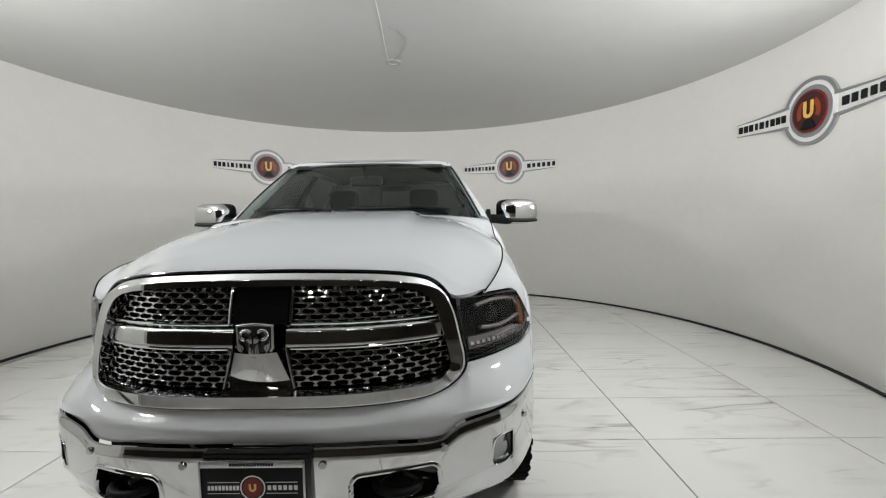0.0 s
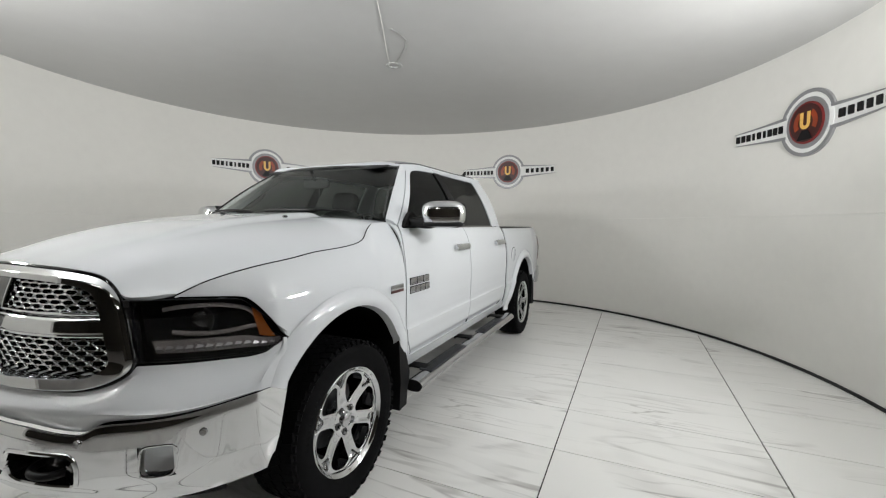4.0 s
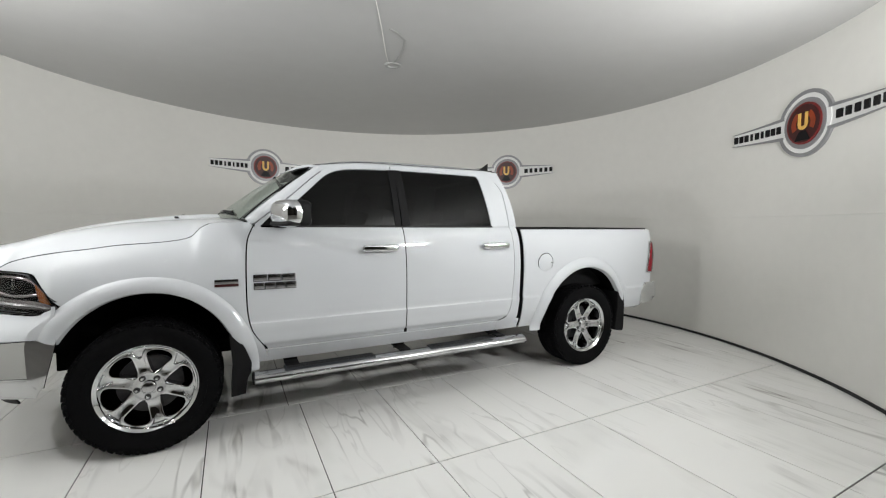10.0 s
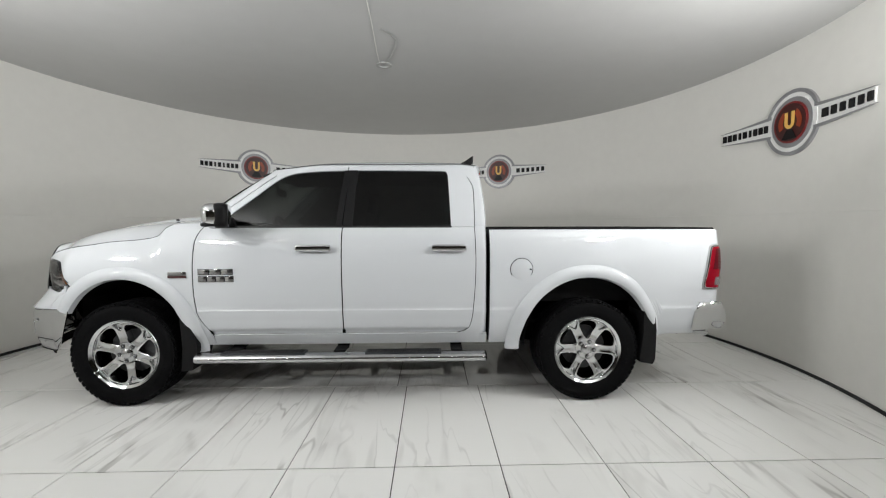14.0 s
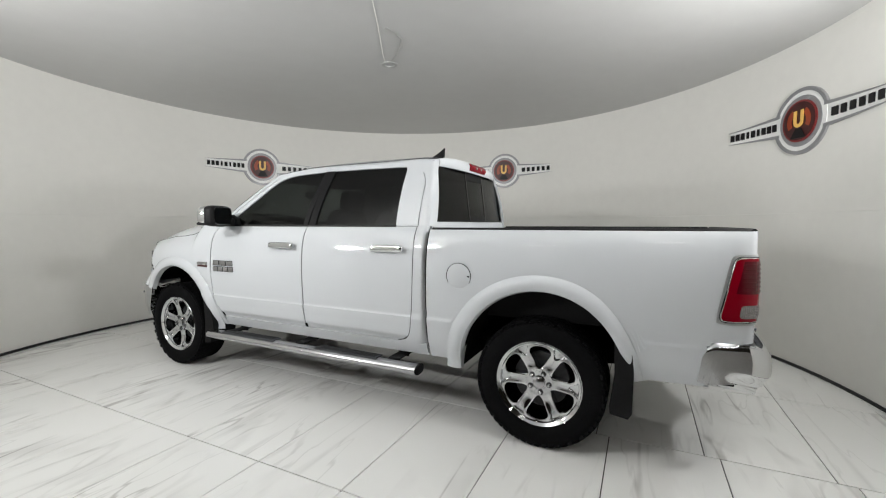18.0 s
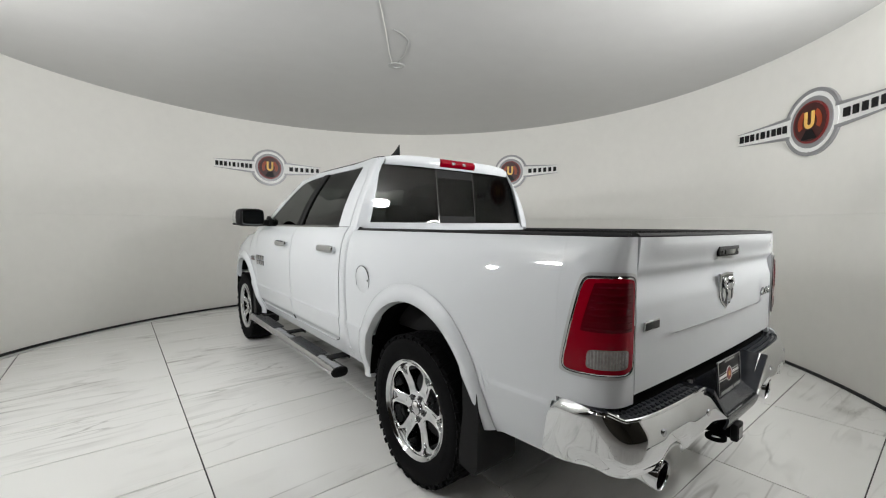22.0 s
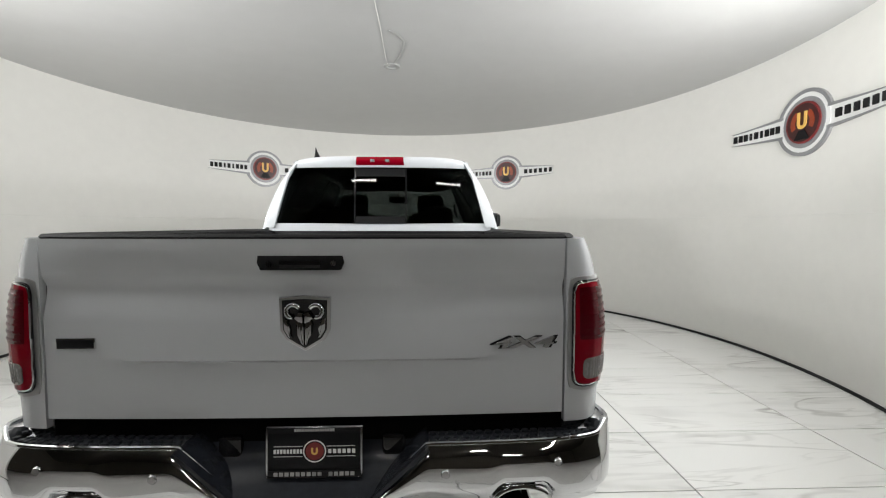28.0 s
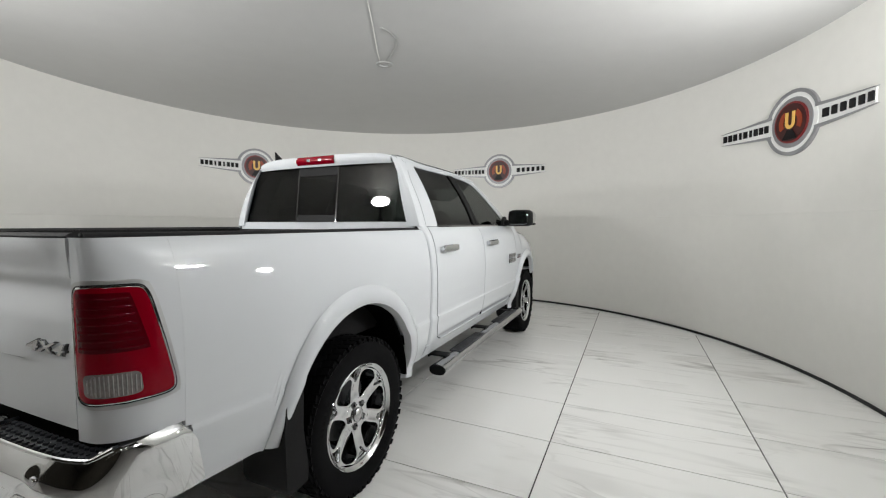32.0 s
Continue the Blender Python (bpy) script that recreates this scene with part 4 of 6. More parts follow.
def nose(y, z, out=0.0):
    return front_x(y, z) + out, y, z


def surround(u, v):
    (y0, z0), (y1, z1) = OUT(u), INN(u)
    y, z = y0 + (y1 - y0) * v, z0 + (z1 - z0) * v
    top, low = smooth(1.15, 1.215, z0), smooth(0.9, 0.84, z0)
    ridge = 0.07 + 0.42 * top
    face = 0.022 * smooth(0.0, ridge, v) if not top else 0.022 * min(1.0, v / ridge) ** 0.8
    face += (0.006 * low - 0.006 * (1 - low)) * min(1.0, max(0.0, (v - ridge) / (0.9 - ridge)))
    return nose(y, z, 0.004 + face - 0.012 * smooth(0.9, 0.97, v) - (0.05 if v == 1 else 0))


grille = part("grille", skin(surround, 168, 18, 0.012, closed_u=True), M_CHROME, truck, "chrome grille with a cross bar and honeycomb mesh")
# black tube drawn in for the dark gap round the surround
part("grille_gap_line", tube([(lambda p: (front_x(p[0], p[1]) + 0.008, p[0] * 1.006, 1.02 + (p[1] - 1.02) * 1.012))(OUT(k / 120)) for k in range(121)], 0.0045, 6), M_GLOSS, grille)
part("grille_backing", skin(lambda u, v: (lambda p: nose(p[0] * v, 1.02 + (p[1] - 1.02) * v, -0.075))(INN(u)), 72, 6, 0.005, closed_u=True), M_GLOSS, grille)


def honeycomb(y0, y1, z0, z1):
    """Chrome plate with staggered rows of long six-sided holes for one quarter of the grille."""
    bm = bmesh.new()
    dy, dz = 0.053, 0.0176
    deep = -0.026 if z0 > 1 else -0.018
    row = 0
    z = z1 - 0.008
    while z > z0:
        y = y0 + (0.5 * dy if row % 2 else 0)
        while y < y1:
            if inside_outline(y, z, 1.0) and z - dz / 2 > 0.866:
                hole = [(-0.0218, 0), (-0.0145, 0.0064), (0, 0.0064), (0.0145, 0.0064), (0.0218, 0), (0.0145, -0.0064), (0, -0.0064), (-0.0145, -0.0064)]
                edge = [(-dy / 2, 0), (-dy / 2, dz / 2), (0, dz / 2), (dy / 2, dz / 2), (dy / 2, 0), (dy / 2, -dz / 2), (0, -dz / 2), (-dy / 2, -dz / 2)]
                rings = []
                for (py, pz), (ey, ez) in zip(hole, edge):
                    rings.append([bm.verts.new(nose(y + ey, z + ez, deep)), bm.verts.new(nose(y + py * 1.12, z + pz * 1.2, deep)), bm.verts.new(nose(y + py * 1.05, z + pz * 1.09, deep + 0.004)), bm.verts.new(nose(y + py, z + pz, deep + 0.002)), bm.verts.new(nose(y + py * 0.95, z + pz * 0.93, -0.06))])
                for a, b in zip(rings, rings[1:] + rings[:1]):
                    for k in range(4):
                        bm.faces.new((a[k], b[k], b[k + 1], a[k + 1]))
            y += dy
        z -= dz
        row += 1
    return bm


for y0, y1 in ((0.098, 0.6), (-0.6, -0.085)):
    for z0, z1 in ((1.072, 1.186), (0.868, 0.996)):
        tagged(part("grille_mesh", honeycomb(y0, y1, z0, z1), M_CHROME, grille, smooth=18), kind="stuff")
# frames round the four mesh fields
for s in (1, -1):
    def bar(u, v):
        y = s * (0.085 + (0.575 - 0.085) * u)
        w = 2 * v - 1
        return nose(y, 1.033 - 0.002 * u + 0.036 * w, 0.006 * (1 - w ** 8) ** 0.5 - 0.014 - 0.022 * smooth(0.45, 1.0, w))
    part("cross_bar", skin(bar, 24, 12, 0.02), M_CHROME, grille)
    for zz in (1.072, 0.996):
        part("mesh_edge", tube([nose(s * (0.1 + 0.47 * k / 12), zz - 0.002 * k / 12, -0.014) for k in range(13)], 0.006, 8), M_CHROME, grille)
    part("mesh_edge_upright", tube([nose(s * 0.098, 1.072 + 0.112 * k / 6, -0.014) for k in range(7)], 0.006, 8), M_CHROME, grille)
    part("mesh_edge_upright", tube([nose(s * (0.085 + 0.028 * (1 - k / 6)), 0.87 + 0.127 * k / 6, -0.014) for k in range(7)], 0.006, 8), M_CHROME, grille)
part("upper_centre_panel", skin(lambda u, v: nose((2 * u - 1) * 0.088, 1.07 + 0.122 * v, -0.012), 8, 6, 0.02), M_GLOSS, grille)
part("lower_centre_panel", skin(lambda u, v: nose((2 * u - 1) * (0.108 - 0.042 * v), 0.862 + 0.13 * v, -0.026 + 0.04 * v + 0.014 * (1 - (2 * u - 1) ** 2)), 10, 10, 0.02), M_CHROME, grille)


def shield(width, height):
    return [(-0.5 * width, 0.47 * height), (0, 0.5 * height), (0.5 * width, 0.47 * height), (0.485 * width, -0.14 * height), (0.37 * width, -0.32 * height), (0, -0.53 * height), (-0.37 * width, -0.32 * height), (-0.485 * width, -0.14 * height)]


def emblem(parent, m, width, height):
    """A shield badge with plain raised facets, facing +z of m."""
    e = part("shield_badge", prism(shield(width, height), 0.012, m, bevel=0.004), M_CHROME, parent, "chrome shield badge with raised facets on black")
    part("shield_field", prism(shield(width * 0.87, height * 0.87), 0.0135, m), M_GLOSS, e)
    front = m @ Matrix.Translation((0, 0, 0.0125))

    def facet(name, points, depth, s):
        part(name, prism([(s * y * width, z * height) for y, z in points][::s], depth, front, bevel=0.006), M_CHROME, e)
    for s in (1, -1):
        curl = [tuple(m @ Vector((s * (0.235 + r * math.cos(a)) * width, (0.2 + r * math.sin(a)) * height, 0.014 + 0.0005 * k))) for k, a, r in ((k, math.radians(150 - 16 * k), 0.145 - 0.004 * k) for k in range(17))]
        part("raised_horn", tube(curl, 0.048 * width, 10), M_CHROME, e)
        facet("raised_flank", [(0.3, 0.06), (0.41, 0.1), (0.4, -0.12), (0.3, -0.27), (0.24, -0.25), (0.31, -0.1)], 0.009, s)
        facet("raised_facet", [(0.004, -0.4), (0.06, -0.38), (0.09, -0.2), (0.17, -0.02), (0.12, 0.1), (0.004, 0.12)], 0.011, s)
        facet("raised_brow", [(0.01, 0.0), (0.11, 0.04), (0.19, 0.1), (0.1, 0.22), (0.01, 0.2)], 0.017, s)
    return e


FACE_FRONT = Matrix(((0, 0, 1, 0), (1, 0, 0, 0), (0, 1, 0, 0), (0, 0, 0, 1)))
FACE_BACK = Matrix(((0, 0, -1, 0), (-1, 0, 0, 0), (0, 1, 0, 0), (0, 0, 0, 1)))
FACE_LEFT = Matrix(((-1, 0, 0, 0), (0, 0, 1, 0), (0, 1, 0, 0), (0, 0, 0, 1)))
FACE_RIGHT = Matrix(((1, 0, 0, 0), (0, 0, -1, 0), (0, 1, 0, 0), (0, 0, 0, 1)))
emblem(grille, Matrix.Translation((2.812, 0, 1.022)) @ FACE_FRONT, 0.12, 0.125)


# painted panel between grille, lamps and bumper
def wrap(w, z, x0):
    """Plan curve of the nose for a run w from -1 to 1, carried back along the flanks."""
    a, s = abs(w), (1 if w >= 0 else -1)
    if a < 0.86:
        y = a / 0.86 * 0.955
        return bumper_x(y, x0), s * y
    k = (a - 0.86) / 0.14
    x1 = bumper_x(0.955, x0)
    return x1 + (2.245 + 0.25 * max(0.0, 0.74 - z) - x1) * k, s * (0.955 + 0.014 * k)


bumper_line = curve([(0, 0.716), (0.38, 0.702), (0.575, 0.684), (0.64, 0.716), (0.75, 0.726), (0.86, 0.734), (0.96, 0.75)])


def bumper_top(y):
    return bumper_line(abs(y))


def lamp_low(y):
    """Height of the head lamp's lower edge at a half width."""
    return curve([(0.64, 0.894), (0.85, 0.884), (0.93, 0.888), (0.968, 0.936)])(abs(y))


LOWER = [OUT(k / 260) for k in range(65, 196)]


def fascia(u, v):
    w = 2 * u - 1
    xb, y = wrap(w, 0.75, 2.876)
    ay = abs(y)
    z0 = bumper_top(y) + 0.004
    z1 = min(LOWER, key=lambda p: abs(p[0] - y) + (9 if p[1] > 0.95 else 0))[1] if ay < 0.658 else lamp_low(y)
    z1 -= 0.004
    crease = z0 + (0.768 - z0) * (1 - 0.6 * smooth(0.55, 0.9, ay))
    if v < 0.3:
        z = z0 + (crease - z0) * v / 0.3
        x = xb - 0.02 + 0.024 * v / 0.3
    else:
        k = (v - 0.3) / 0.7
        z = crease + (z1 - crease) * k
        xt = min(front_x(ay, max(z1, 0.9) if ay > 0.64 else z1) + 0.006, xb + 0.1)
        x = xb + 0.004 + (xt - xb - 0.004) * smooth(-0.25, 1.0, k)
        x += 0.008 * math.sin(math.pi * k) * smooth(0.3, 0.6, ay)
    if abs(w) > 0.86:
        x = wrap(w, z, 2.876)[0]
        x += (min(x, front_x(0.955, 1.0)) - x) * smooth(0.35, 1.0, v)
    return x, y, z


part("front_fascia", skin(fascia, 150, 20, 0.012), M_WHITE, truck)


def in_opening(p):
    ay = abs(p.y)
    dy, dz = max(0, abs(ay - 0.43) - 0.095), max(0, abs(p.z - 0.558) - 0.018)
    return math.hypot(dy, dz) < 0.042


def in_fog(p):
    ay = abs(p.y)
    return abs(ay - 0.792) < 0.042 and abs(p.z - 0.586) < 0.055


def bumper(u, v):
    w = 2 * u - 1
    z0, x0 = 0.43 + 0.055 * smooth(0.84, 1.0, abs(w)), 2.885
    y = wrap(w, 0.6, x0)[1]
    z1 = bumper_top(y)
    z = z0 + (z1 - z0) * v
    x = wrap(w, z, x0)[0]
    back = 0.045 * smooth(0.4, 0.0, v) + 0.01 * smooth(0.88, 1.0, v) + 0.012 * (1 - v)
    k = 1 if abs(w) < 0.8 else max(0, (1 - abs(w)) / 0.2)
    return x - back * k, y - (0.008 * smooth(0.3, 0, v) * (1 if y > 0 else -1) * (1 - k)), z


front_bumper = part("front_bumper", skin(bumper, 190, 34, 0.008, skip=lambda p: in_opening(p) or in_fog(p)), M_CHROME, truck, "polished chrome front bumper with fog lamps")


def on_bumper(y, z, out=0.0):
    w = y / 0.955 * 0.86
    z0 = 0.43 + 0.055 * smooth(0.84, 1.0, abs(w))
    v = (z - z0) / (bumper_top(y) - z0)
    p = bumper((w + 1) / 2, v)
    return p[0] + out, y, z


for s in (1, -1):
    def rim_opening(t, grow=0.0):
        a = 2 * math.pi * t
        c, n = math.cos(a), math.sin(a)
        y = 0.43 + (0.095 if c > 0 else -0.095) * min(1, abs(c) * 3) + (0.042 + grow) * c
        z = 0.558 + (0.018 if n > 0 else -0.018) * min(1, abs(n) * 3) + (0.042 + grow) * n
        return s * y, z
    part("tow_opening_rim", tube([on_bumper(*rim_opening(k / 40), -0.003) for k in range(41)], 0.009, 8), M_CHROME, front_bumper)
    part("tow_opening", skin(lambda u, v: (lambda p, q: (p[0] + (on_bumper(s * 0.43, 0.558)[0] - p[0]) * v - 0.01 - 0.09 * v ** 0.5, s * 0.43 + (p[1] - s * 0.43) * (1 - 0.9 * max(0, v - 0.5) * 2), 0.558 + (p[2] - 0.558) * (1 - 0.9 * max(0, v - 0.5) * 2)))(on_bumper(*rim_opening(u)), 0), 36, 8), M_GLOSS, front_bumper)
    hook = [(bumper_x(0.4) - 0.06 + 0.055 * math.sin(t), s * (0.43 + 0.07 * math.cos(t)), 0.545) for t in (math.pi * k / 14 for k in range(15))]
    part("tow_hook", tube(hook, 0.014, 10), M_BLACK, front_bumper)

    def rim_fog(t):
        a = 2 * math.pi * t
        c, n = math.cos(a), math.sin(a)
        k = (abs(c) ** 4 + abs(n) ** 4) ** -0.25
        return s * (0.792 + 0.043 * c * k + 0.005 * n * k), 0.586 + 0.056 * n * k
    part("fog_lamp_rim", tube([on_bumper(*rim_fog(k / 36), -0.002) for k in range(37)], 0.004, 8), M_CHROME, front_bumper)
    fog = part("fog_lamp", skin(lambda u, v: (lambda p: (p[0] + (on_bumper(s * 0.792, 0.586)[0] - p[0]) * v - 0.02 - 0.012 * v, s * 0.792 + (p[1] - s * 0.792) * (1 - v) * 1.06, 0.586 + (p[2] - 0.586) * (1 - v) * 1.08))(on_bumper(*rim_fog(u))), 36, 5), M_CHROME_SOFT, front_bumper, "clear fog lamp in the bumper")
    o = part("fog_lens", skin(lambda u, v: (lambda p: (p[0] + (on_bumper(s * 0.792, 0.586)[0] - p[0]) * v - 0.008, s * 0.792 + (p[1] - s * 0.792) * (1 - v), 0.586 + (p[2] - 0.586) * (1 - v)))(on_bumper(*rim_fog(u))), 36, 5), M_LAMP_GLASS, fog)
    for y, z in ((0.214, 0.66), (0.579, 0.658), (0.88, 0.66)):
        p = on_bumper(s * y, z)
        turn = Matrix.Translation((p[0] - 0.004, p[1], p[2])) @ FACE_FRONT @ Matrix.Rotation(s * math.atan(0.62 * (y / 0.75) ** 2.0), 4, "Y")
        part("parking_sensor", lathe([(0.0001, 0), (0.0125, 0), (0.0125, 0.008), (0.0105, 0.01), (0.0001, 0.01)], 18, turn), M_CHROME_SOFT, front_bumper)
part("air_dam", skin(lambda u, v: (bumper_x((2 * u - 1) * 0.86, 2.80) - 0.06 + 0.03 * v, (2 * u - 1) * 0.86, 0.385 + 0.06 * v), 60, 4, 0.01), M_BLACK, front_bumper)


def show_plate(parent, m, frame_label, strip, ink):
    """A dealer's dark plate with a disc and bars in a bright frame; x to the right, y up, z out; 0.305 by 0.155."""
    p = part("plate", box((0.305, 0.155, 0.004), (0, 0, 0), 0.002, m), M_SIGN_BLACK, parent, frame_label)
    bm = bmesh.new()
    for size, centre in (((0.318, 0.004, 0.008), (0, 0.0835, 0.003)), ((0.318, 0.004, 0.008), (0, -0.086, 0.003)), ((0.007, 0.166, 0.008), (0.1555, -0.003, 0.003)), ((0.007, 0.166, 0.008), (-0.1555, -0.003, 0.003))):
        box(size, centre, 0.002, m, bm)
    part("plate_frame", bm, M_CHROME_SOFT, p)
    for z in (0.0725, -0.0745):
        part("frame_strip", box((0.304, 0.019, 0.007), (0, z, 0.003), 0.001, m), strip, p)
    for k in range(16):
        part("frame_letter_bar", box((0.0062, 0.009, 0.001), (-0.062 + 0.0083 * k, 0.0735, 0.0072), 0, m), ink, p)
    for k in range(15):
        if k != 9:
            part("frame_letter_bar", box((0.013, 0.013, 0.001), (-0.126 + 0.018 * k, -0.0745, 0.0072), 0, m), ink, p)
    for r0, r1, mat, h in ((0.034, 0.038, M_SIGN_WHITE, 0.003), (0.0001, 0.03, M_SIGN_RED, 0.003)):
        part("plate_disc", lathe([(r0, 0.001), (r1, 0.001), (r1, h), (r0, h)], 32, m, closed=True), mat, p)
    part("plate_mark", prism(fork(0.011, 0.024), 0.0045, m), M_SIGN_YELLOW, p)
    for s in (1, -1):
        for z in (0.017, -0.017):
            part("plate_line", box((0.095, 0.0015, 0.001), (s * 0.087, z, 0.003), 0, m), M_SIGN_WHITE, p)
        for k in range(9 if s < 0 else 6):
            x = (-0.131 + 0.0108 * k) if s < 0 else (0.05 + 0.0158 * k)
            part("plate_letter_bar", box((0.0075 if s < 0 else 0.0105, 0.014, 0.001), (x, 0, 0.003), 0, m), M_SIGN_WHITE, p)
    return p


def fork(w, h):
    """A rounded two-pronged outline, open at the top."""
    pts = [(-w, h * 0.5), (-w, -h * 0.5 + w)]
    pts += [(w * math.cos(a), -h * 0.5 + w + w * math.sin(a)) for a in (math.pi + math.pi * k / 10 for k in range(1, 10))]
    pts += [(w, -h * 0.5 + w), (w, h * 0.5), (w * 0.42, h * 0.5), (w * 0.42, -h * 0.5 + w)]
    pts += [(0.42 * w * math.cos(a), -h * 0.5 + w + 0.42 * w * math.sin(a)) for a in (-math.pi * k / 8 for k in range(1, 8))]
    return pts + [(-w * 0.42, -h * 0.5 + w), (-w * 0.42, h * 0.5)]


part("plate_bracket", box((0.05, 0.33, 0.24), (2.872, 0.022, 0.592), 0.01), M_GLOSS, front_bumper)
show_plate(front_bumper, Matrix.Translation((2.902, 0.012, 0.608)) @ FACE_FRONT, "dark dealer plate in a bright frame", M_CHROME_SOFT, M_SIGN_BLACK)


# head lamps
def lamp_top(y):
    return curve([(0.64, 1.122), (0.78, 1.116), (0.872, 1.107), (0.888, 1.097), (0.966, 0.956)])(y)


def lamp_point(u, v, s, out=0.0, grow=0.0):
    y = 0.65 + (0.967 - 0.65) * (1 - (1 - u) ** 1.3)
    top, low = lamp_top(y), lamp_low(y) + 0.002
    z = low - grow + (top + grow - low + grow) * v
    yy = y - 0.022 * v * (1 - u) ** 2
    return front_x(yy, 1.0) + out, s * (yy + out * 0.3 * u), z


for s in (1, -1):
    lamp = part("head_lamp", skin(lambda u, v: lamp_point(u, v, s, -0.05), 30, 14, 0.01), M_DARK, truck, "smoked black head lamp with an amber marker")
    part("lamp_cover", skin(lambda u, v: lamp_point(u, v, s, 0.002 + 0.006 * math.sin(math.pi * v)), 36, 16), M_LAMP_GLASS, lamp)
    for v0 in (0.0, 0.985):
        part("lamp_edge", skin(lambda u, v: lamp_point(u, v0 + 0.015 * v, s, 0.003), 36, 1, 0.02), M_GLOSS, lamp)
    part("lamp_inner_edge", skin(lambda u, v: lamp_point(0.03 * u, v, s, 0.004), 1, 12, 0.05), M_GLOSS, lamp)
    m = Matrix.Translation((2.492, s * 0.775, 1.028)) @ FACE_FRONT @ Matrix.Rotation(s * 0.55, 4, "Y")
    part("projector_ring", lathe([(0.05, -0.06), (0.056, -0.06), (0.058, -0.012), (0.053, -0.008), (0.05, -0.016)], 32, m, closed=True), M_GLOSS, lamp)
    part("projector_lens", lathe([(0.0001, -0.05), (0.05, -0.05), (0.046, -0.03), (0.03, -0.016), (0.0001, -0.012)], 32, m), M_GLOSS, lamp)
    part("lamp_bezel", tube([lamp_point(0.40 + 0.32 * math.cos(a) * (1.0 if math.cos(a) > 0 else 1.1), 0.645 + 0.235 * math.sin(a), s, -0.026) for a in (math.pi * (0.74 - 1.44 * k / 40) for k in range(41))], 0.009, 10), M_SMOKE, lamp)
    part("light_bar", skin(lambda u, v: lamp_point(0.07 + 0.80 * u, 0.1 + 0.22 * v, s, -0.036 + 0.01 * v), 30, 3, 0.006), M_SMOKE, lamp)
    for k in range(13):
        part("light_segment", skin(lambda u, v: lamp_point(0.09 + 0.058 * k + 0.034 * u, 0.13 + 0.1 * v, s, -0.018 - 0.012 * abs(2 * v - 1) - 0.005 * u), 3, 4, 0.006), M_CLEAR, lamp)
    part("amber_marker", skin(lambda u, v: lamp_point(0.73 - 0.05 * v + 0.12 * u * (0.5 + 0.5 * (1 - v)), 0.4 + 0.52 * v, s, -0.012), 6, 6, 0.01), M_AMBER, lamp)


# ---- rear: bumper, badges, lamps ----
def rear_bumper_xy(w):
    """Plan of the rear bumper for a run w from 0 (middle) to 1 (front end of its flank)."""
    px = curve([(0, -2.945), (0.35, -2.94), (0.6, -2.925), (0.75, -2.89), (0.84, -2.818), (0.9, -2.748), (1, -2.60)])(w)
    py = curve([(0, 0), (0.35, 0.42), (0.6, 0.74), (0.75, 0.893), (0.84, 0.95), (0.9, 0.962), (1, 0.968)])(w)
    return px, py


def rear_bumper_point(u, v):
    w = 2 * u - 1
    x, y = rear_bumper_xy(abs(w))
    s = 1 if w >= 0 else -1
    z0 = 0.552 + 0.03 * smooth(0.55, 0.3, y) + 0.014 * smooth(0.8, 0.9, abs(w)) * smooth(1.0, 0.9, abs(w)) + 0.052 * smooth(0.115, 0.06, abs(y - 0.65))
    z1 = 0.742 - 0.152 * min(1.0, max(0.0, (0.362 - y) / 0.16)) + 0.032 * smooth(0.76, 0.86, abs(w)) - 0.03 * smooth(0.96, 1.0, abs(w)) ** 2
    z = z0 + (max(z1, z0 + 0.004) - z0) * v
    flank = smooth(0.86, 0.95, abs(w))
    tuck = 0.03 * smooth(0.32, 0.0, v) * (1 - flank) + 0.03 * max(0.0, (v - 0.6) / 0.4) ** 1.7 * smooth(0.92, 0.74, abs(w)) + 0.022 * flank * max(0.0, (v - 0.84) / 0.16) ** 2
    tuck += 0.016 * max(0.0, (abs(w) - 0.955) / 0.045) ** 2
    a, b = rear_bumper_xy(max(0.0, abs(w) - 0.02)), rear_bumper_xy(min(1.0, abs(w) + 0.02))
    out = Vector((b[0] - a[0], b[1] - a[1])).normalized()
    return x + tuck * out.y + 0.15 * max(0.0, 0.765 - z) * smooth(0.95, 1.0, abs(w)), s * (y - tuck * out.x), z


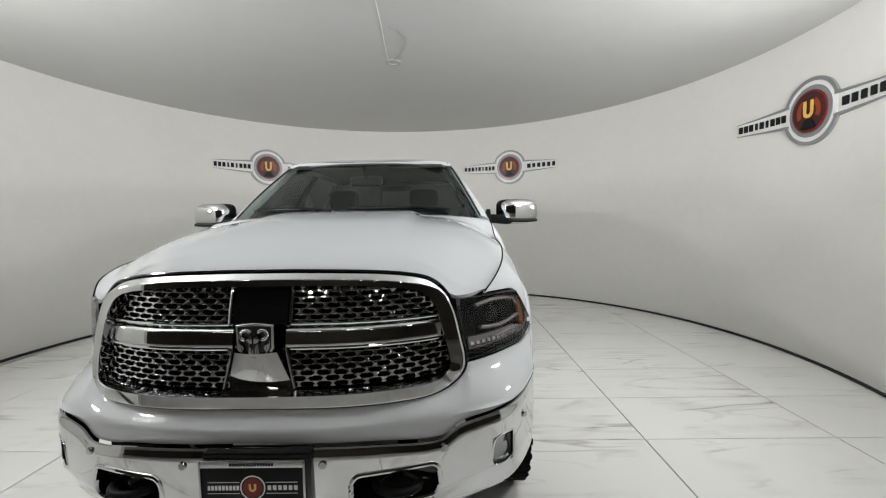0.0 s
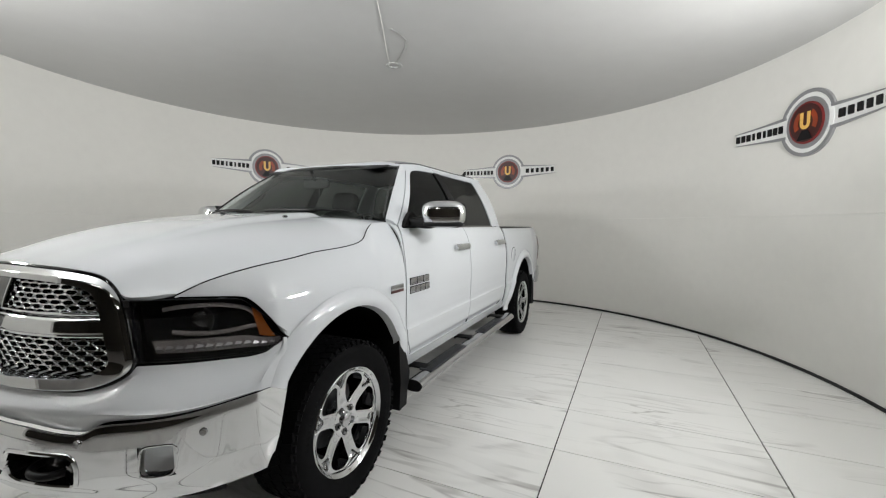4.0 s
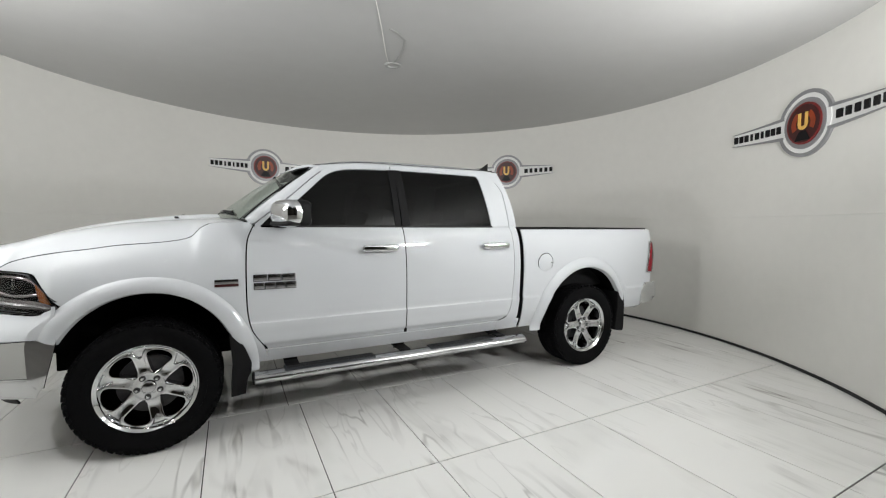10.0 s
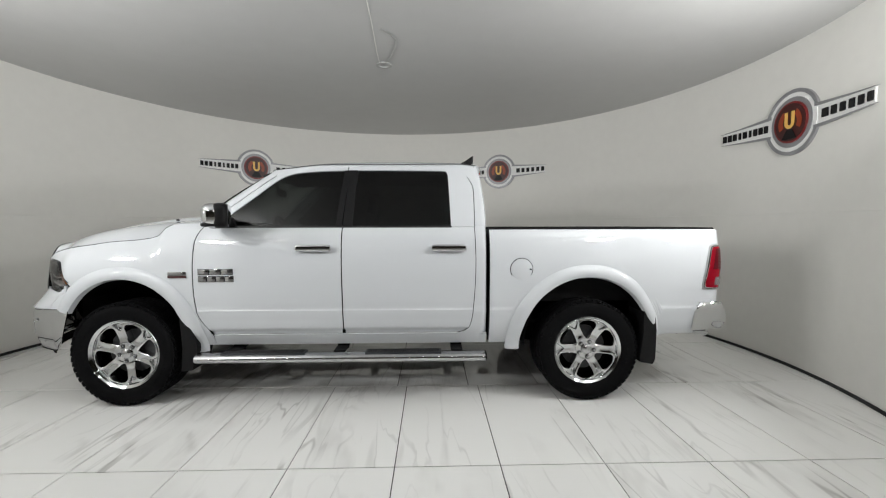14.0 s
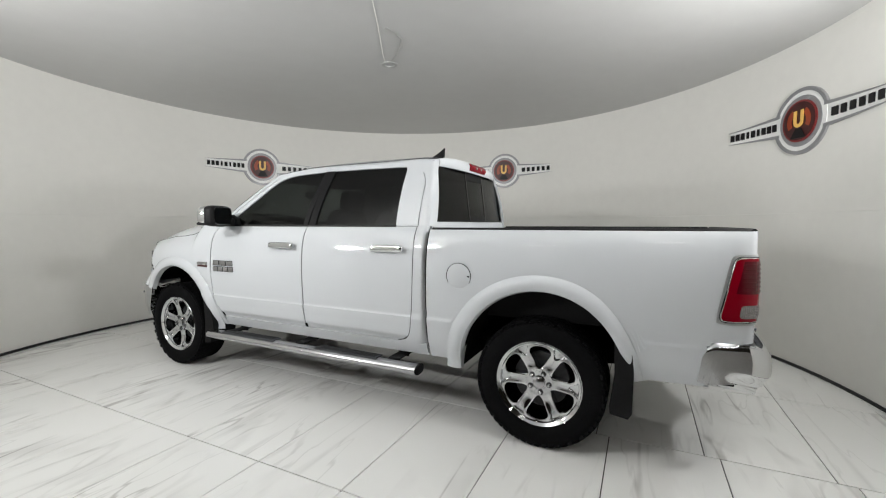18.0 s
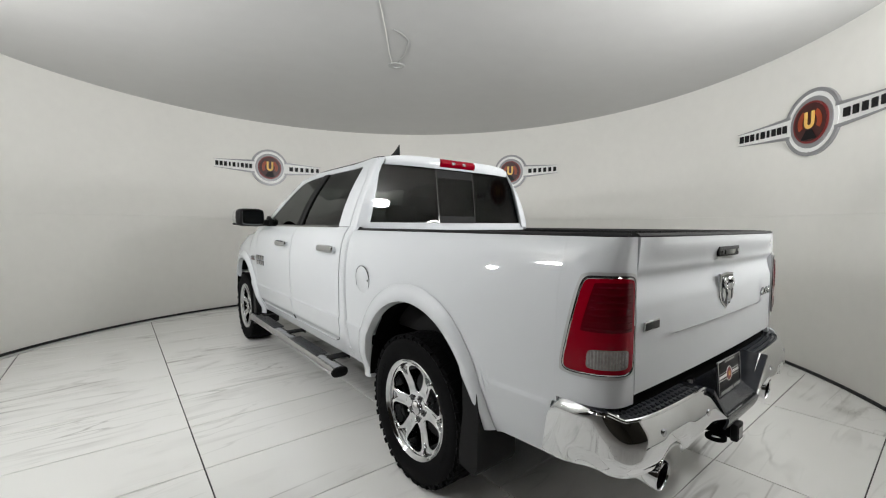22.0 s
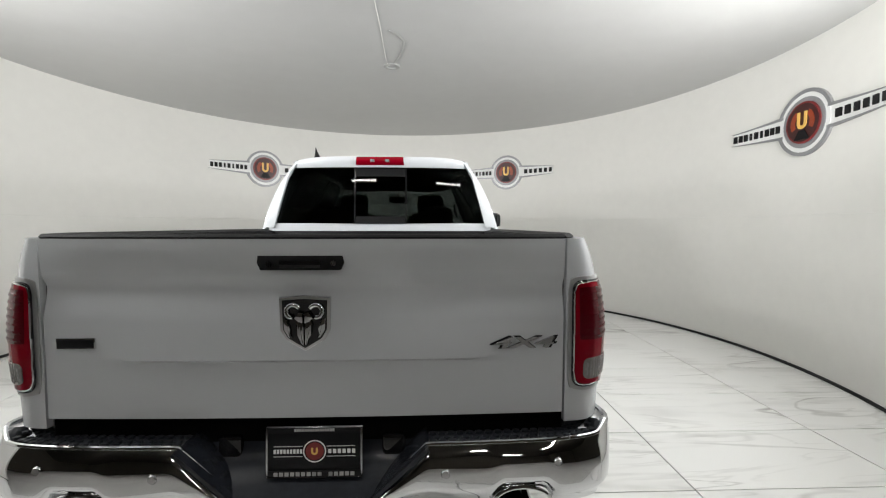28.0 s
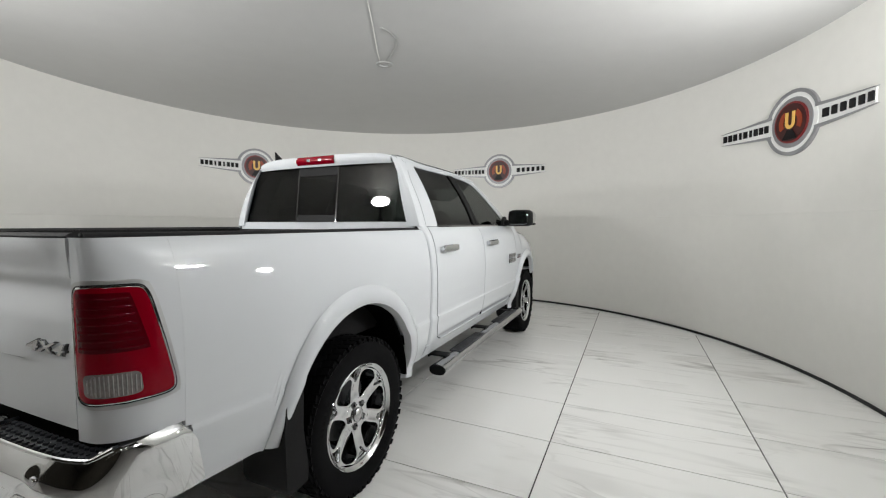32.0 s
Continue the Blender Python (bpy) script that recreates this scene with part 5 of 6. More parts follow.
rear_bumper = part("rear_bumper", skin(rear_bumper_point, 150, 24, 0.01), M_CHROME, truck, "polished chrome rear step bumper with black pads")
for s in (1, -1):
    def pad(u, v):
        w = 0.305 + (0.80 - 0.305) * u
        x, y = rear_bumper_xy(w)
        x0 = -2.80 + 0.02 * u
        xx = x + 0.032 + (x0 - x) * v if y < 0.9 else x + 0.03 + 0.1 * v
        return xx, s * (y - 0.012 * u - 0.05 * u * v), 0.731 + 0.008 * math.sin(math.pi * min(1, 3 * v + 0.1)) + 0.03 * smooth(0.9, 1.0, u)
    part("step_pad", skin(pad, 40, 8, 0.02, inside=(-2.87, s * 0.6, 0.0)), M_PAD, rear_bumper)
    bm = bmesh.new()
    for i in range(19):
        for j in range(4):
            u, v = (i + (0.5 if j % 2 else 0.0) + 0.5) / 20, 0.2 + 0.2 * j
            x, y, z = pad(u, v)
            lathe([(0.0001, 0), (0.0135, 0), (0.0115, 0.007), (0.0001, 0.007)], 6, Matrix.Translation((x, y, z + 0.0005)) @ Matrix.Diagonal((0.75, 1, 1, 1)), bm)
    tagged(part("pad_tread", bm, M_PAD, rear_bumper, "raised oval grip pattern", smooth=0), kind="stuff")
    part("step_edge", tube([(lambda q: (q[0] + 0.006, q[1], q[2] + 0.002))(rear_bumper_point(0.5 + s * (0.17 + 0.66 * k / 60) / 2, 1.0)) for k in range(61)], 0.007, 8), M_CHROME, rear_bumper)
    def shoulder(u, v):
        w = 0.775 + 0.222 * u
        x, y, z = rear_bumper_point(0.5 + s * w / 2, 1.0)
        xb, yb = corner_xy(1 - (w - 0.72) / 0.28, 0.785)
        return x + (xb + 0.012 - x) * v, y + (s * (yb - 0.012) - y) * v, z - 0.004 - 0.014 * math.sin(math.pi * v) * (1 - u)
    part("bumper_shoulder", skin(shoulder, 30, 6, 0.008, inside=(-2.7, s * 0.8, 0.0)), M_CHROME_SOFT, rear_bumper)
    part("notch_side", skin(lambda u, v: (-2.938 + 0.138 * u, s * (0.203 + 0.162 * v), 0.588 + 0.15 * v), 4, 8, 0.012), M_STEP, rear_bumper)
    for y, z in ((0.415, 0.672), (0.75, 0.69)):
        w = min((k / 200 for k in range(200)), key=lambda k: abs(rear_bumper_xy(k)[1] - y))
        z0, z1 = rear_bumper_point(0.5 + w / 2, 0)[2], rear_bumper_point(0.5 + w / 2, 1)[2]
        m = Matrix.Translation((rear_bumper_point(0.5 + w / 2, (z - z0) / (z1 - z0))[0] + 0.0075, s * y, z)) @ FACE_BACK
        part("parking_sensor", lathe([(0.0001, 0), (0.0135, 0), (0.0135, 0.008), (0.011, 0.011), (0.0001, 0.011)], 18, m), M_CHROME_SOFT, rear_bumper)
    part("exhaust_recess_rim", tube([(rear_bumper_xy(0.6)[0] + 0.02, s * (0.65 + 0.088 * math.cos(t)), 0.556 + 0.05 * math.sin(t)) for t in (math.pi * k / 16 for k in range(17))], 0.006, 8), M_CHROME, rear_bumper)
    tip = Matrix.Translation((-2.675, s * 0.648, 0.498)) @ Matrix.Rotation(-0.1, 4, "Y") @ FACE_BACK
    part("exhaust_tip", lathe([(0.05, -0.1), (0.055, 0.0), (0.055, 0.2), (0.052, 0.206), (0.049, 0.2), (0.046, -0.1)], 40, tip, closed=True), M_CHROME, truck)
    part("exhaust_inside", lathe([(0.0001, 0.13), (0.0482, 0.13), (0.0482, 0.2), (0.0465, 0.2), (0.0462, 0.14), (0.0001, 0.14)], 24, tip), M_DARK, truck)
    part("exhaust_pipe", tube([(-2.69, s * 0.648, 0.498), (-2.4, s * 0.63, 0.49), (-2.2, s * 0.4, 0.5), (-1.9, s * 0.25, 0.5), (0.2, s * 0.2, 0.42)], 0.035, 10), M_DARK, truck)
part("plate_recess", skin(lambda u, v: (-2.80 - 0.13 * (1 - v) ** 4, (2 * u - 1) * (0.29 + 0.07 * v), 0.6 + 0.195 * v), 12, 16, 0.02), M_STEP, rear_bumper)
def middle_step(u, v):
    low, deep = min(1.0, v / 0.6), max(0.0, (v - 0.6) / 0.4)
    y = (2 * u - 1) * (0.185 + 0.018 * low + 0.08 * deep)
    x = rear_bumper_xy(abs(y) / 1.2)[0] - 0.004 + 0.02 * (1 - low) ** 2
    return x + 0.13 * deep, y, 0.525 + 0.064 * low + 0.012 * deep


part("middle_step", skin(middle_step, 24, 16, 0.01), M_STEP, rear_bumper, "black moulded step in the middle of the bumper")
part("bumper_gap_filler", box((0.05, 1.6, 0.16), (-2.78, 0, 0.73), 0.01), M_DARK, rear_bumper)
for s in (1, -1):
    part("light_pocket", box((0.03, 0.075, 0.085), (-2.808, s * 0.255, 0.69), 0.012), M_GLOSS, rear_bumper)
show_plate(rear_bumper, Matrix.Translation((-2.872, -0.0225, 0.711)) @ FACE_BACK @ Matrix.Rotation(-0.08, 4, "X") @ Matrix.Diagonal((0.907, 0.88, 1, 1)), "dark dealer plate in a bright frame", M_SIGN_BLACK, M_CEIL_DARK)
hitch = part("hitch_receiver", box((0.2, 0.066, 0.066), (-2.81, 0, 0.462), 0.006), M_DARK, truck, "black square tow hitch receiver")
part("receiver_mouth", box((0.01, 0.05, 0.05), (-2.932, 0, 0.462)), M_GLOSS, hitch)
part("receiver_collar", box((0.03, 0.08, 0.08), (-2.92, 0, 0.462), 0.008), M_BLACK, hitch)
for s in (1, -1):
    part("chain_loop", lathe([(0.022, -0.006), (0.042, -0.006), (0.042, 0.006), (0.022, 0.006)], 24, Matrix.Translation((-2.87, s * 0.1, 0.445)), closed=True), M_DARK, hitch)
part("hitch_crossbar", tube([(-2.70, -0.55, 0.45), (-2.70, 0.55, 0.45)], 0.035, 12), M_DARK, truck)

# tailgate fittings
handle = part("tailgate_handle", prism([(-0.125, 0.022), (0.125, 0.022), (0.128, 0.0), (0.118, -0.022), (-0.118, -0.022), (-0.128, 0.0)], 0.012, Matrix.Translation((gate_x(0, 1.28) + 0.002, 0.013, 1.28)) @ FACE_BACK, bevel=0.004), M_BLACK, tailgate, "black tailgate handle")
part("handle_pocket", box((0.004, 0.12, 0.022), (gate_x(0, 1.28) - 0.012, 0.013, 1.276), 0.001), M_GLOSS, handle)
part("lock_cylinder", lathe([(0.0001, 0), (0.008, 0), (0.008, 0.004), (0.0001, 0.004)], 16, Matrix.Translation((gate_x(0, 1.28) - 0.010, -0.085, 1.28)) @ FACE_BACK), M_CHROME_SOFT, handle)
part("camera_lens", lathe([(0.0001, 0), (0.009, 0), (0.007, 0.005), (0.0001, 0.005)], 16, Matrix.Translation((gate_x(0, 1.28) - 0.010, 0.105, 1.276)) @ FACE_BACK), M_GLOSS, handle)
emblem(tailgate, Matrix.Translation((gate_x(0, 1.1) + 0.003, 0.004, 1.099)) @ FACE_BACK, 0.154, 0.166)
b = part("rectangular_badge", box((0.008, 0.115, 0.034), (gate_x(0.69, 1.036) - 0.003, 0.69, 1.036), 0.002), M_CHROME, tailgate, "small rectangular chrome badge")
part("badge_field", box((0.004, 0.108, 0.027), (gate_x(0.69, 1.036) - 0.0058, 0.69, 1.035), 0.001), M_SIGN_BLACK, b)


def lettering(name, text, size, m, mat, parent, depth=0.004):
    """Raised characters in the built-in font."""
    data = bpy.data.curves.new(name, "FONT")
    data.body, data.size, data.extrude, data.bevel_depth = text, size, depth, 0.0007
    data.align_x, data.align_y, data.shear, data.offset = "CENTER", "CENTER", 0.25, 0.0014
    tmp = new(name, data)
    me = bpy.data.meshes.new_from_object(tmp.evaluated_get(bpy.context.evaluated_depsgraph_get()))
    bpy.data.objects.remove(tmp)
    me.transform(m)
    for v in me.vertices:
        v.co.x += gate_x(v.co.y, v.co.z) - gate_x(0.66, 1.03)
    me.materials.append(mat)
    ob = new(name, me)
    ob.parent = parent
    return tagged(ob, "chrome raised 4X4 lettering")


lettering("letter_edge", "4X4", 0.084, Matrix.Translation((gate_x(0.66, 1.03) - 0.001, -0.654, 1.028)) @ FACE_BACK @ Matrix.Diagonal((1.46, 0.64, 0.5, 1)), M_SIGN_BLACK, tailgate, 0.002)
lettering("drive_lettering", "4X4", 0.075, Matrix.Translation((gate_x(0.66, 1.03) - 0.004, -0.654, 1.028)) @ FACE_BACK @ Matrix.Diagonal((1.46, 0.62, 1, 1)), M_CHROME_SOFT, tailgate)

brake = part("high_brake_lamp", skin(lambda u, v: (-0.934 - 0.035 * math.sin(math.pi * (0.15 + 0.7 * v)), (2 * u - 1) * (0.18 - 0.006 * v), 1.843 + 0.062 * v), 16, 8, 0.03), M_RED, truck, "red high brake lamp with clear ends")
for y in (0.1, -0.1):
    part("clear_section", box((0.012, 0.032, 0.022), (-0.966, y * 0.55, 1.874), 0.004), M_CLEAR, brake)
bm = bmesh.new()
for k in range(17):
    t = k / 16
    z = 1.915 + 0.07 * t
    a, b2, hw = -0.735 - 0.125 * t ** 0.75, -0.868 - 0.004 * t, 0.021 * (1 - t) ** 1.6 + 0.0025
    ring = [bm.verts.new((a + (b2 - a) * 0.5 + (a - b2) * 0.5 * math.cos(q), 0.5 + hw * math.sin(q), z)) for q in (2 * math.pi * i / 16 for i in range(16))]
    if k:
        for i in range(16):
            bm.faces.new((last[i], last[(i + 1) % 16], ring[(i + 1) % 16], ring[i]))
    last = ring
bm.faces.new(last)
part("shark_fin_antenna", bm, M_BLACK, truck)
for s in (1, -1):
    part("roof_moulding", tube([(lambda p: (p[0], p[1], p[2] - 0.0005))(roof_point(k / 30, 0.5 + s * 0.474)) for k in range(31)], 0.0045, 6), M_BLACK, truck)


# ---- flanks: mirrors, handles, badges, steps, flaps ----
def rounded(size, m, power=4.0, n=28, k=16, ends=None):
    """A soft-cornered block (superellipsoid)."""
    bm = bmesh.new()
    def sp(c, e):
        return math.copysign(abs(c) ** e, c)
    ends = ends or power
    rows = []
    for j in range(1, k):
        b = -math.pi / 2 + math.pi * j / k
        rows.append([bm.verts.new((size[0] / 2 * sp(math.cos(b), 2 / ends) * sp(math.cos(a), 2 / power), size[1] / 2 * sp(math.cos(b), 2 / ends) * sp(math.sin(a), 2 / power), size[2] / 2 * sp(math.sin(b), 2 / ends))) for a in (2 * math.pi * i / n for i in range(n))])
    for p, q in zip(rows, rows[1:]):
        for i in range(n):
            bm.faces.new((p[i], p[(i + 1) % n], q[(i + 1) % n], q[i]))
    bm.faces.new(rows[0][::-1])
    bm.faces.new(rows[-1])
    bmesh.ops.transform(bm, matrix=m, verts=bm.verts)
    return bm


for s in (1, -1):
    tilt = Matrix.Rotation(s * 0.36, 4, "Z")
    at = Matrix.Translation((1.045, s * 1.118, 1.458))
    mirror = part("side_mirror", rounded((0.17, 0.285, 0.175), at @ tilt, 3.2), M_CHROME, truck, "chrome-capped side mirror on a black arm")
    part("mirror_shell", rounded((0.1, 0.288, 0.178), at @ tilt @ Matrix.Translation((-0.042, 0, -0.001)), 4.5), M_BLACK, mirror)
    part("mirror_trim", rounded((0.12, 0.26, 0.03), at @ tilt @ Matrix.Translation((0.026, 0, -0.066)), 4), M_BLACK, mirror)
    part("mirror_glass", rounded((0.006, 0.238, 0.15), at @ tilt @ Matrix.Translation((-0.0905, 0, 0)), 6), M_MIRROR, mirror)
    part("mirror_arm", rounded((0.10, 0.21, 0.065), Matrix.Translation((1.09, s * 0.965, 1.402)) @ Matrix.Rotation(s * -0.1, 4, "X"), 4), M_BLACK, mirror)
    part("mirror_base", prism([(1.2, 1.378), (1.0, 1.378), (1.02, 1.44), (1.09, 1.475), (1.12, 1.462)], 0.03, Matrix.Translation((0, s * 0.893, 0)) @ Matrix(((1, 0, 0, 0), (0, 0, s, -0.012 * s), (0, 1, 0, 0), (0, 0, 0, 1)))), M_BLACK, mirror)
    face = FACE_LEFT if s > 0 else FACE_RIGHT
    for x in (0.39, -0.64):
        yy = y_side(x, 1.213)
        h = part("door_handle", rounded((0.054, 0.036, 0.268), Matrix.Translation((x, s * (yy + 0.028), 1.214)) @ Matrix.Rotation(math.pi / 2, 4, "Y"), 2.5, ends=7), M_CHROME, truck, "chrome door handle")
        # black block that stands for the shade behind the handle
        part("handle_gap_shade", rounded((0.2, 0.012, 0.03), Matrix.Translation((x, s * (yy + 0.004), 1.207)), 4), M_GLOSS, h)
        for e in (0.115, -0.115):
            part("handle_foot", rounded((0.03, 0.03, 0.034), Matrix.Translation((x + e, s * (yy + 0.012), 1.213)), 4), M_CHROME, h)
        if x > 0:
            part("lock_cylinder", lathe([(0.0001, 0), (0.008, 0), (0.008, 0.004), (0.0001, 0.004)], 14, Matrix.Translation((x - 0.105, s * (yy + 0.04), 1.214)) @ face), M_CHROME_SOFT, h)
    # plain blocks where the maker's lettering stands
    def block(x, z, w, hgt, mat, name="badge_block"):
        return part(name, box((w, 0.008, hgt), (x, s * (y_side(x, z) + 0.004), z), 0.0025), mat, truck)
    for row, (n, x0, step, w, z) in enumerate(((3, 1.214, 0.088, 0.078, 1.036), (4, 1.222, 0.0665, 0.058, 0.982))):
        for k in range(n):
            x = x0 - step * k
            part("badge_backing", box((w + 0.006, 0.005, 0.046), (x, s * (y_side(x, z) + 0.002), z), 0.001), M_SIGN_BLACK, truck)
            block(x, z, w, 0.038, M_CHROME_SOFT)
    b = block(1.41, 1.025, 0.135, 0.026, M_CHROME_SOFT, "engine_badge")
    part("red_strip", box((0.135, 0.008, 0.016), (1.41, s * (y_side(1.41, 1.0) + 0.004), 1.0), 0.002), M_SIGN_MAROON, b)
    # fuel door on the left only
    if s > 0:
        yy = y_side(-1.2, 1.047)
        m = Matrix.Translation((-1.2, yy - 0.002, 1.047)) @ Matrix.Rotation(-0.045, 4, "X") @ FACE_LEFT
        fuel = part("fuel_door", lathe([(0.0001, 0), (0.0845, 0), (0.0845, 0.0045), (0.082, 0.006), (0.0001, 0.006)], 48, m), M_WHITE, truck)
        # black ring and dot drawn in for the shade of the gap and notch
        part("fuel_door_gap_ring", lathe([(0.0845, 0.001), (0.0885, 0.001), (0.0885, 0.0048), (0.0845, 0.0048)], 48, m, closed=True), M_GLOSS, fuel)
        part("fuel_door_notch_dot", lathe([(0.0001, 0.005), (0.009, 0.005), (0.009, 0.0065), (0.0001, 0.0065)], 14, m @ Matrix.Translation((0.07, 0, 0)) @ Matrix.Diagonal((1, 0.6, 1, 1))), M_GLOSS, fuel)
    # step bar
    step = part("running_board", tube([(1.262 + (-0.912 - 1.262) * k / 20, s * 1.015, 0.385) for k in range(21)], 0.062, 20, squash=0.6), M_CHROME_SOFT, truck, "chrome running board with black grip pads")
    for x0, x1 in ((1.08, 0.45), (0.0, -0.58)):
        part("grip_pad", box((x0 - x1, 0.095, 0.014), ((x0 + x1) / 2, s * 1.005, 0.421), 0.005), M_PAD, step)
        for k in range(6):
            part("pad_rib", box((x0 - x1 - 0.03, 0.005, 0.003), ((x0 + x1) / 2, s * (0.972 + 0.0135 * k), 0.4295), 0.001), M_RUBBER, step)
    for x in (1.268, -0.918):
        part("end_cap", rounded((0.02, 0.12, 0.072), Matrix.Translation((x, s * 1.015, 0.385)), 2.6), M_BLACK, step)
    for x in (1.02, 0.2, -0.7):
        part("step_bracket", box((0.09, 0.2, 0.012), (x, s * 0.9, 0.425), 0.003), M_BLACK, step)
        part("step_bracket_upright", box((0.09, 0.012, 0.1), (x, s * 0.86, 0.455), 0.003), M_BLACK, step)
    # mud flaps
    upright = Matrix(((1, 0, 0, 0), (0, 0, -s, s * 0.995), (0, 1, 0, 0), (0, 0, 0, 1)))
    for hub, outline in ((HUB_F, ((-0.435, 0.72), (-0.47, 0.705), (-0.53, 0.58), (-0.565, 0.48), (-0.56, 0.42), (-0.54, 0.39), (-0.525, 0.285), (-0.44, 0.275), (-0.455, 0.45))), (HUB_R, ((-0.43, 0.715), (-0.49, 0.715), (-0.525, 0.66), (-0.535, 0.56), (-0.53, 0.33), (-0.51, 0.295), (-0.415, 0.31), (-0.41, 0.36), (-0.435, 0.55)))):
        part("mud_flap", prism([(hub + x, z) for x, z in outline], 0.25, upright, bevel=0.006), M_BLACK, truck)
# cowl and wipers
part("cowl_panel", skin(lambda u, v: (hood_back((2 * u - 1) * 0.83) + 0.02 - 0.09 * v, (2 * u - 1) * 0.81, 1.425 + 0.012 * v - 0.02 * abs(2 * u - 1) ** 2), 24, 4, 0.01), M_BLACK, truck)
for y0, y1 in ((0.62, 0.02), (-0.12, -0.66)):
    w = part("wiper_arm", tube([(1.47 - 0.19 * (abs(y0) / 0.83) ** 2, y0, 1.472), (1.45 - 0.16 * (abs(y0 + (y1 - y0) * 0.4) / 0.83) ** 2, y0 + (y1 - y0) * 0.4, 1.488), (1.445 - 0.17 * (abs(y1) / 0.83) ** 2, y1, 1.488)], 0.008, 6), M_BLACK, truck)
    part("wiper_blade", tube([(1.452 - 0.19 * (abs(y0 + (y1 - y0) * t) / 0.83) ** 2, y0 + (y1 - y0) * t, 1.48) for t in (0.1, 0.4, 0.7, 1.05)], 0.008, 6), M_GLOSS, w)
    part("washer_nozzle", rounded((0.03, 0.02, 0.014), Matrix.Translation((1.72, y0 * 0.7, hood_point(0.18, 0.5 + y0 * 0.4)[2] + 0.006)), 3), M_GLOSS, truck)


# ---- cabin ----
part("headliner", skin(lambda u, v: (lambda p: (p[0] * 0.97, p[1] * 0.95, p[2] - 0.03))(roof_point(u, v)), 16, 12, 0.01), M_SEAT, truck)
part("dashboard", rounded((0.42, 1.5, 0.3), Matrix.Translation((1.12, 0, 1.22)), 5), M_SEAT, truck)
part("instrument_hood", rounded((0.22, 0.4, 0.12), Matrix.Translation((1.02, 0.4, 1.35)), 3), M_SEAT, truck)
part("cabin_floor", box((2.2, 1.6, 0.04), (0.15, 0, 0.56)), M_DARK, truck)
for s in (1, -1):
    part("door_trim_panel", skin(lambda u, v: (1.15 + (-0.82 - 1.15) * u, s * (0.86 - 0.02 * v), 0.58 + 0.79 * v), 4, 6, 0.02), M_SEAT, truck)


def seat_part(name, size, x, y, z, lean=0.0, power=4.0):
    return part(name, rounded(size, Matrix.Translation((x, y, z)) @ Matrix.Rotation(lean, 4, "Y"), power), M_SEAT, truck)


for y in (0.38, -0.38):
    seat_part("front_seat_cushion", (0.55, 0.54, 0.18), 0.55, y, 0.88)
    seat_part("front_seat_back", (0.17, 0.52, 0.66), 0.24, y, 1.2, -0.25)
    seat_part("front_head_rest", (0.12, 0.27, 0.2), 0.13, y, 1.6, -0.15)
    for e in (0.06, -0.06):
        part("head_rest_post", tube([(0.145, y + e, 1.5), (0.15, y + e, 1.42)], 0.007, 8), M_CHROME_SOFT, truck)
seat_part("rear_bench", (0.5, 1.36, 0.18), -0.42, 0, 0.9)
seat_part("rear_bench_back", (0.15, 1.36, 0.58), -0.72, 0, 1.15, -0.2)
for y in (0.42, -0.42):
    seat_part("rear_head_rest", (0.1, 0.27, 0.13), -0.77, y, 1.475, -0.1)
seat_part("centre_console", (0.6, 0.26, 0.3), 0.5, 0, 0.9)
ringm = Matrix.Translation((0.80, 0.39, 1.3)) @ Matrix.Rotation(-1.15, 4, "Y")
wheel_ring = part("steering_wheel", lathe([(0.178 + 0.014 * math.cos(a), 0.014 * math.sin(a)) for a in (2 * math.pi * k / 10 for k in range(10))], 40, ringm, closed=True), M_BLACK, truck)
part("steering_hub", rounded((0.12, 0.15, 0.05), ringm, 3), M_BLACK, wheel_ring)
for a in (0, 2.2, -2.2):
    part("steering_spoke", box((0.11, 0.03, 0.015), (0.11, 0, 0), 0.004, ringm @ Matrix.Rotation(a, 4, "Z")), M_BLACK, wheel_ring)
inner_mirror = part("rear_view_mirror", rounded((0.035, 0.25, 0.075), Matrix.Translation((0.97, 0.0, 1.70)), 4), M_BLACK, truck)
part("mirror_stem", tube([(0.98, 0, 1.72), (1.03, 0, 1.80)], 0.012, 8), M_BLACK, inner_mirror)
part("mirror_stay", tube([(0.97, 0.03, 1.66), (0.97, 0.03, 1.60)], 0.005, 6), M_BLACK, inner_mirror)
for y in (0.36, -0.36):
    part("sun_visor", rounded((0.17, 0.42, 0.02), Matrix.Translation((0.86, y, 1.822)) @ Matrix.Rotation(0.25, 4, "Y"), 4), M_SEAT, truck)
    part("grab_handle", tube([(1.03, y * 2.0, 1.5), (0.98, y * 1.93, 1.54), (0.9, y * 1.86, 1.61), (0.86, y * 1.88, 1.65)], 0.014, 8), M_SEAT, truck)

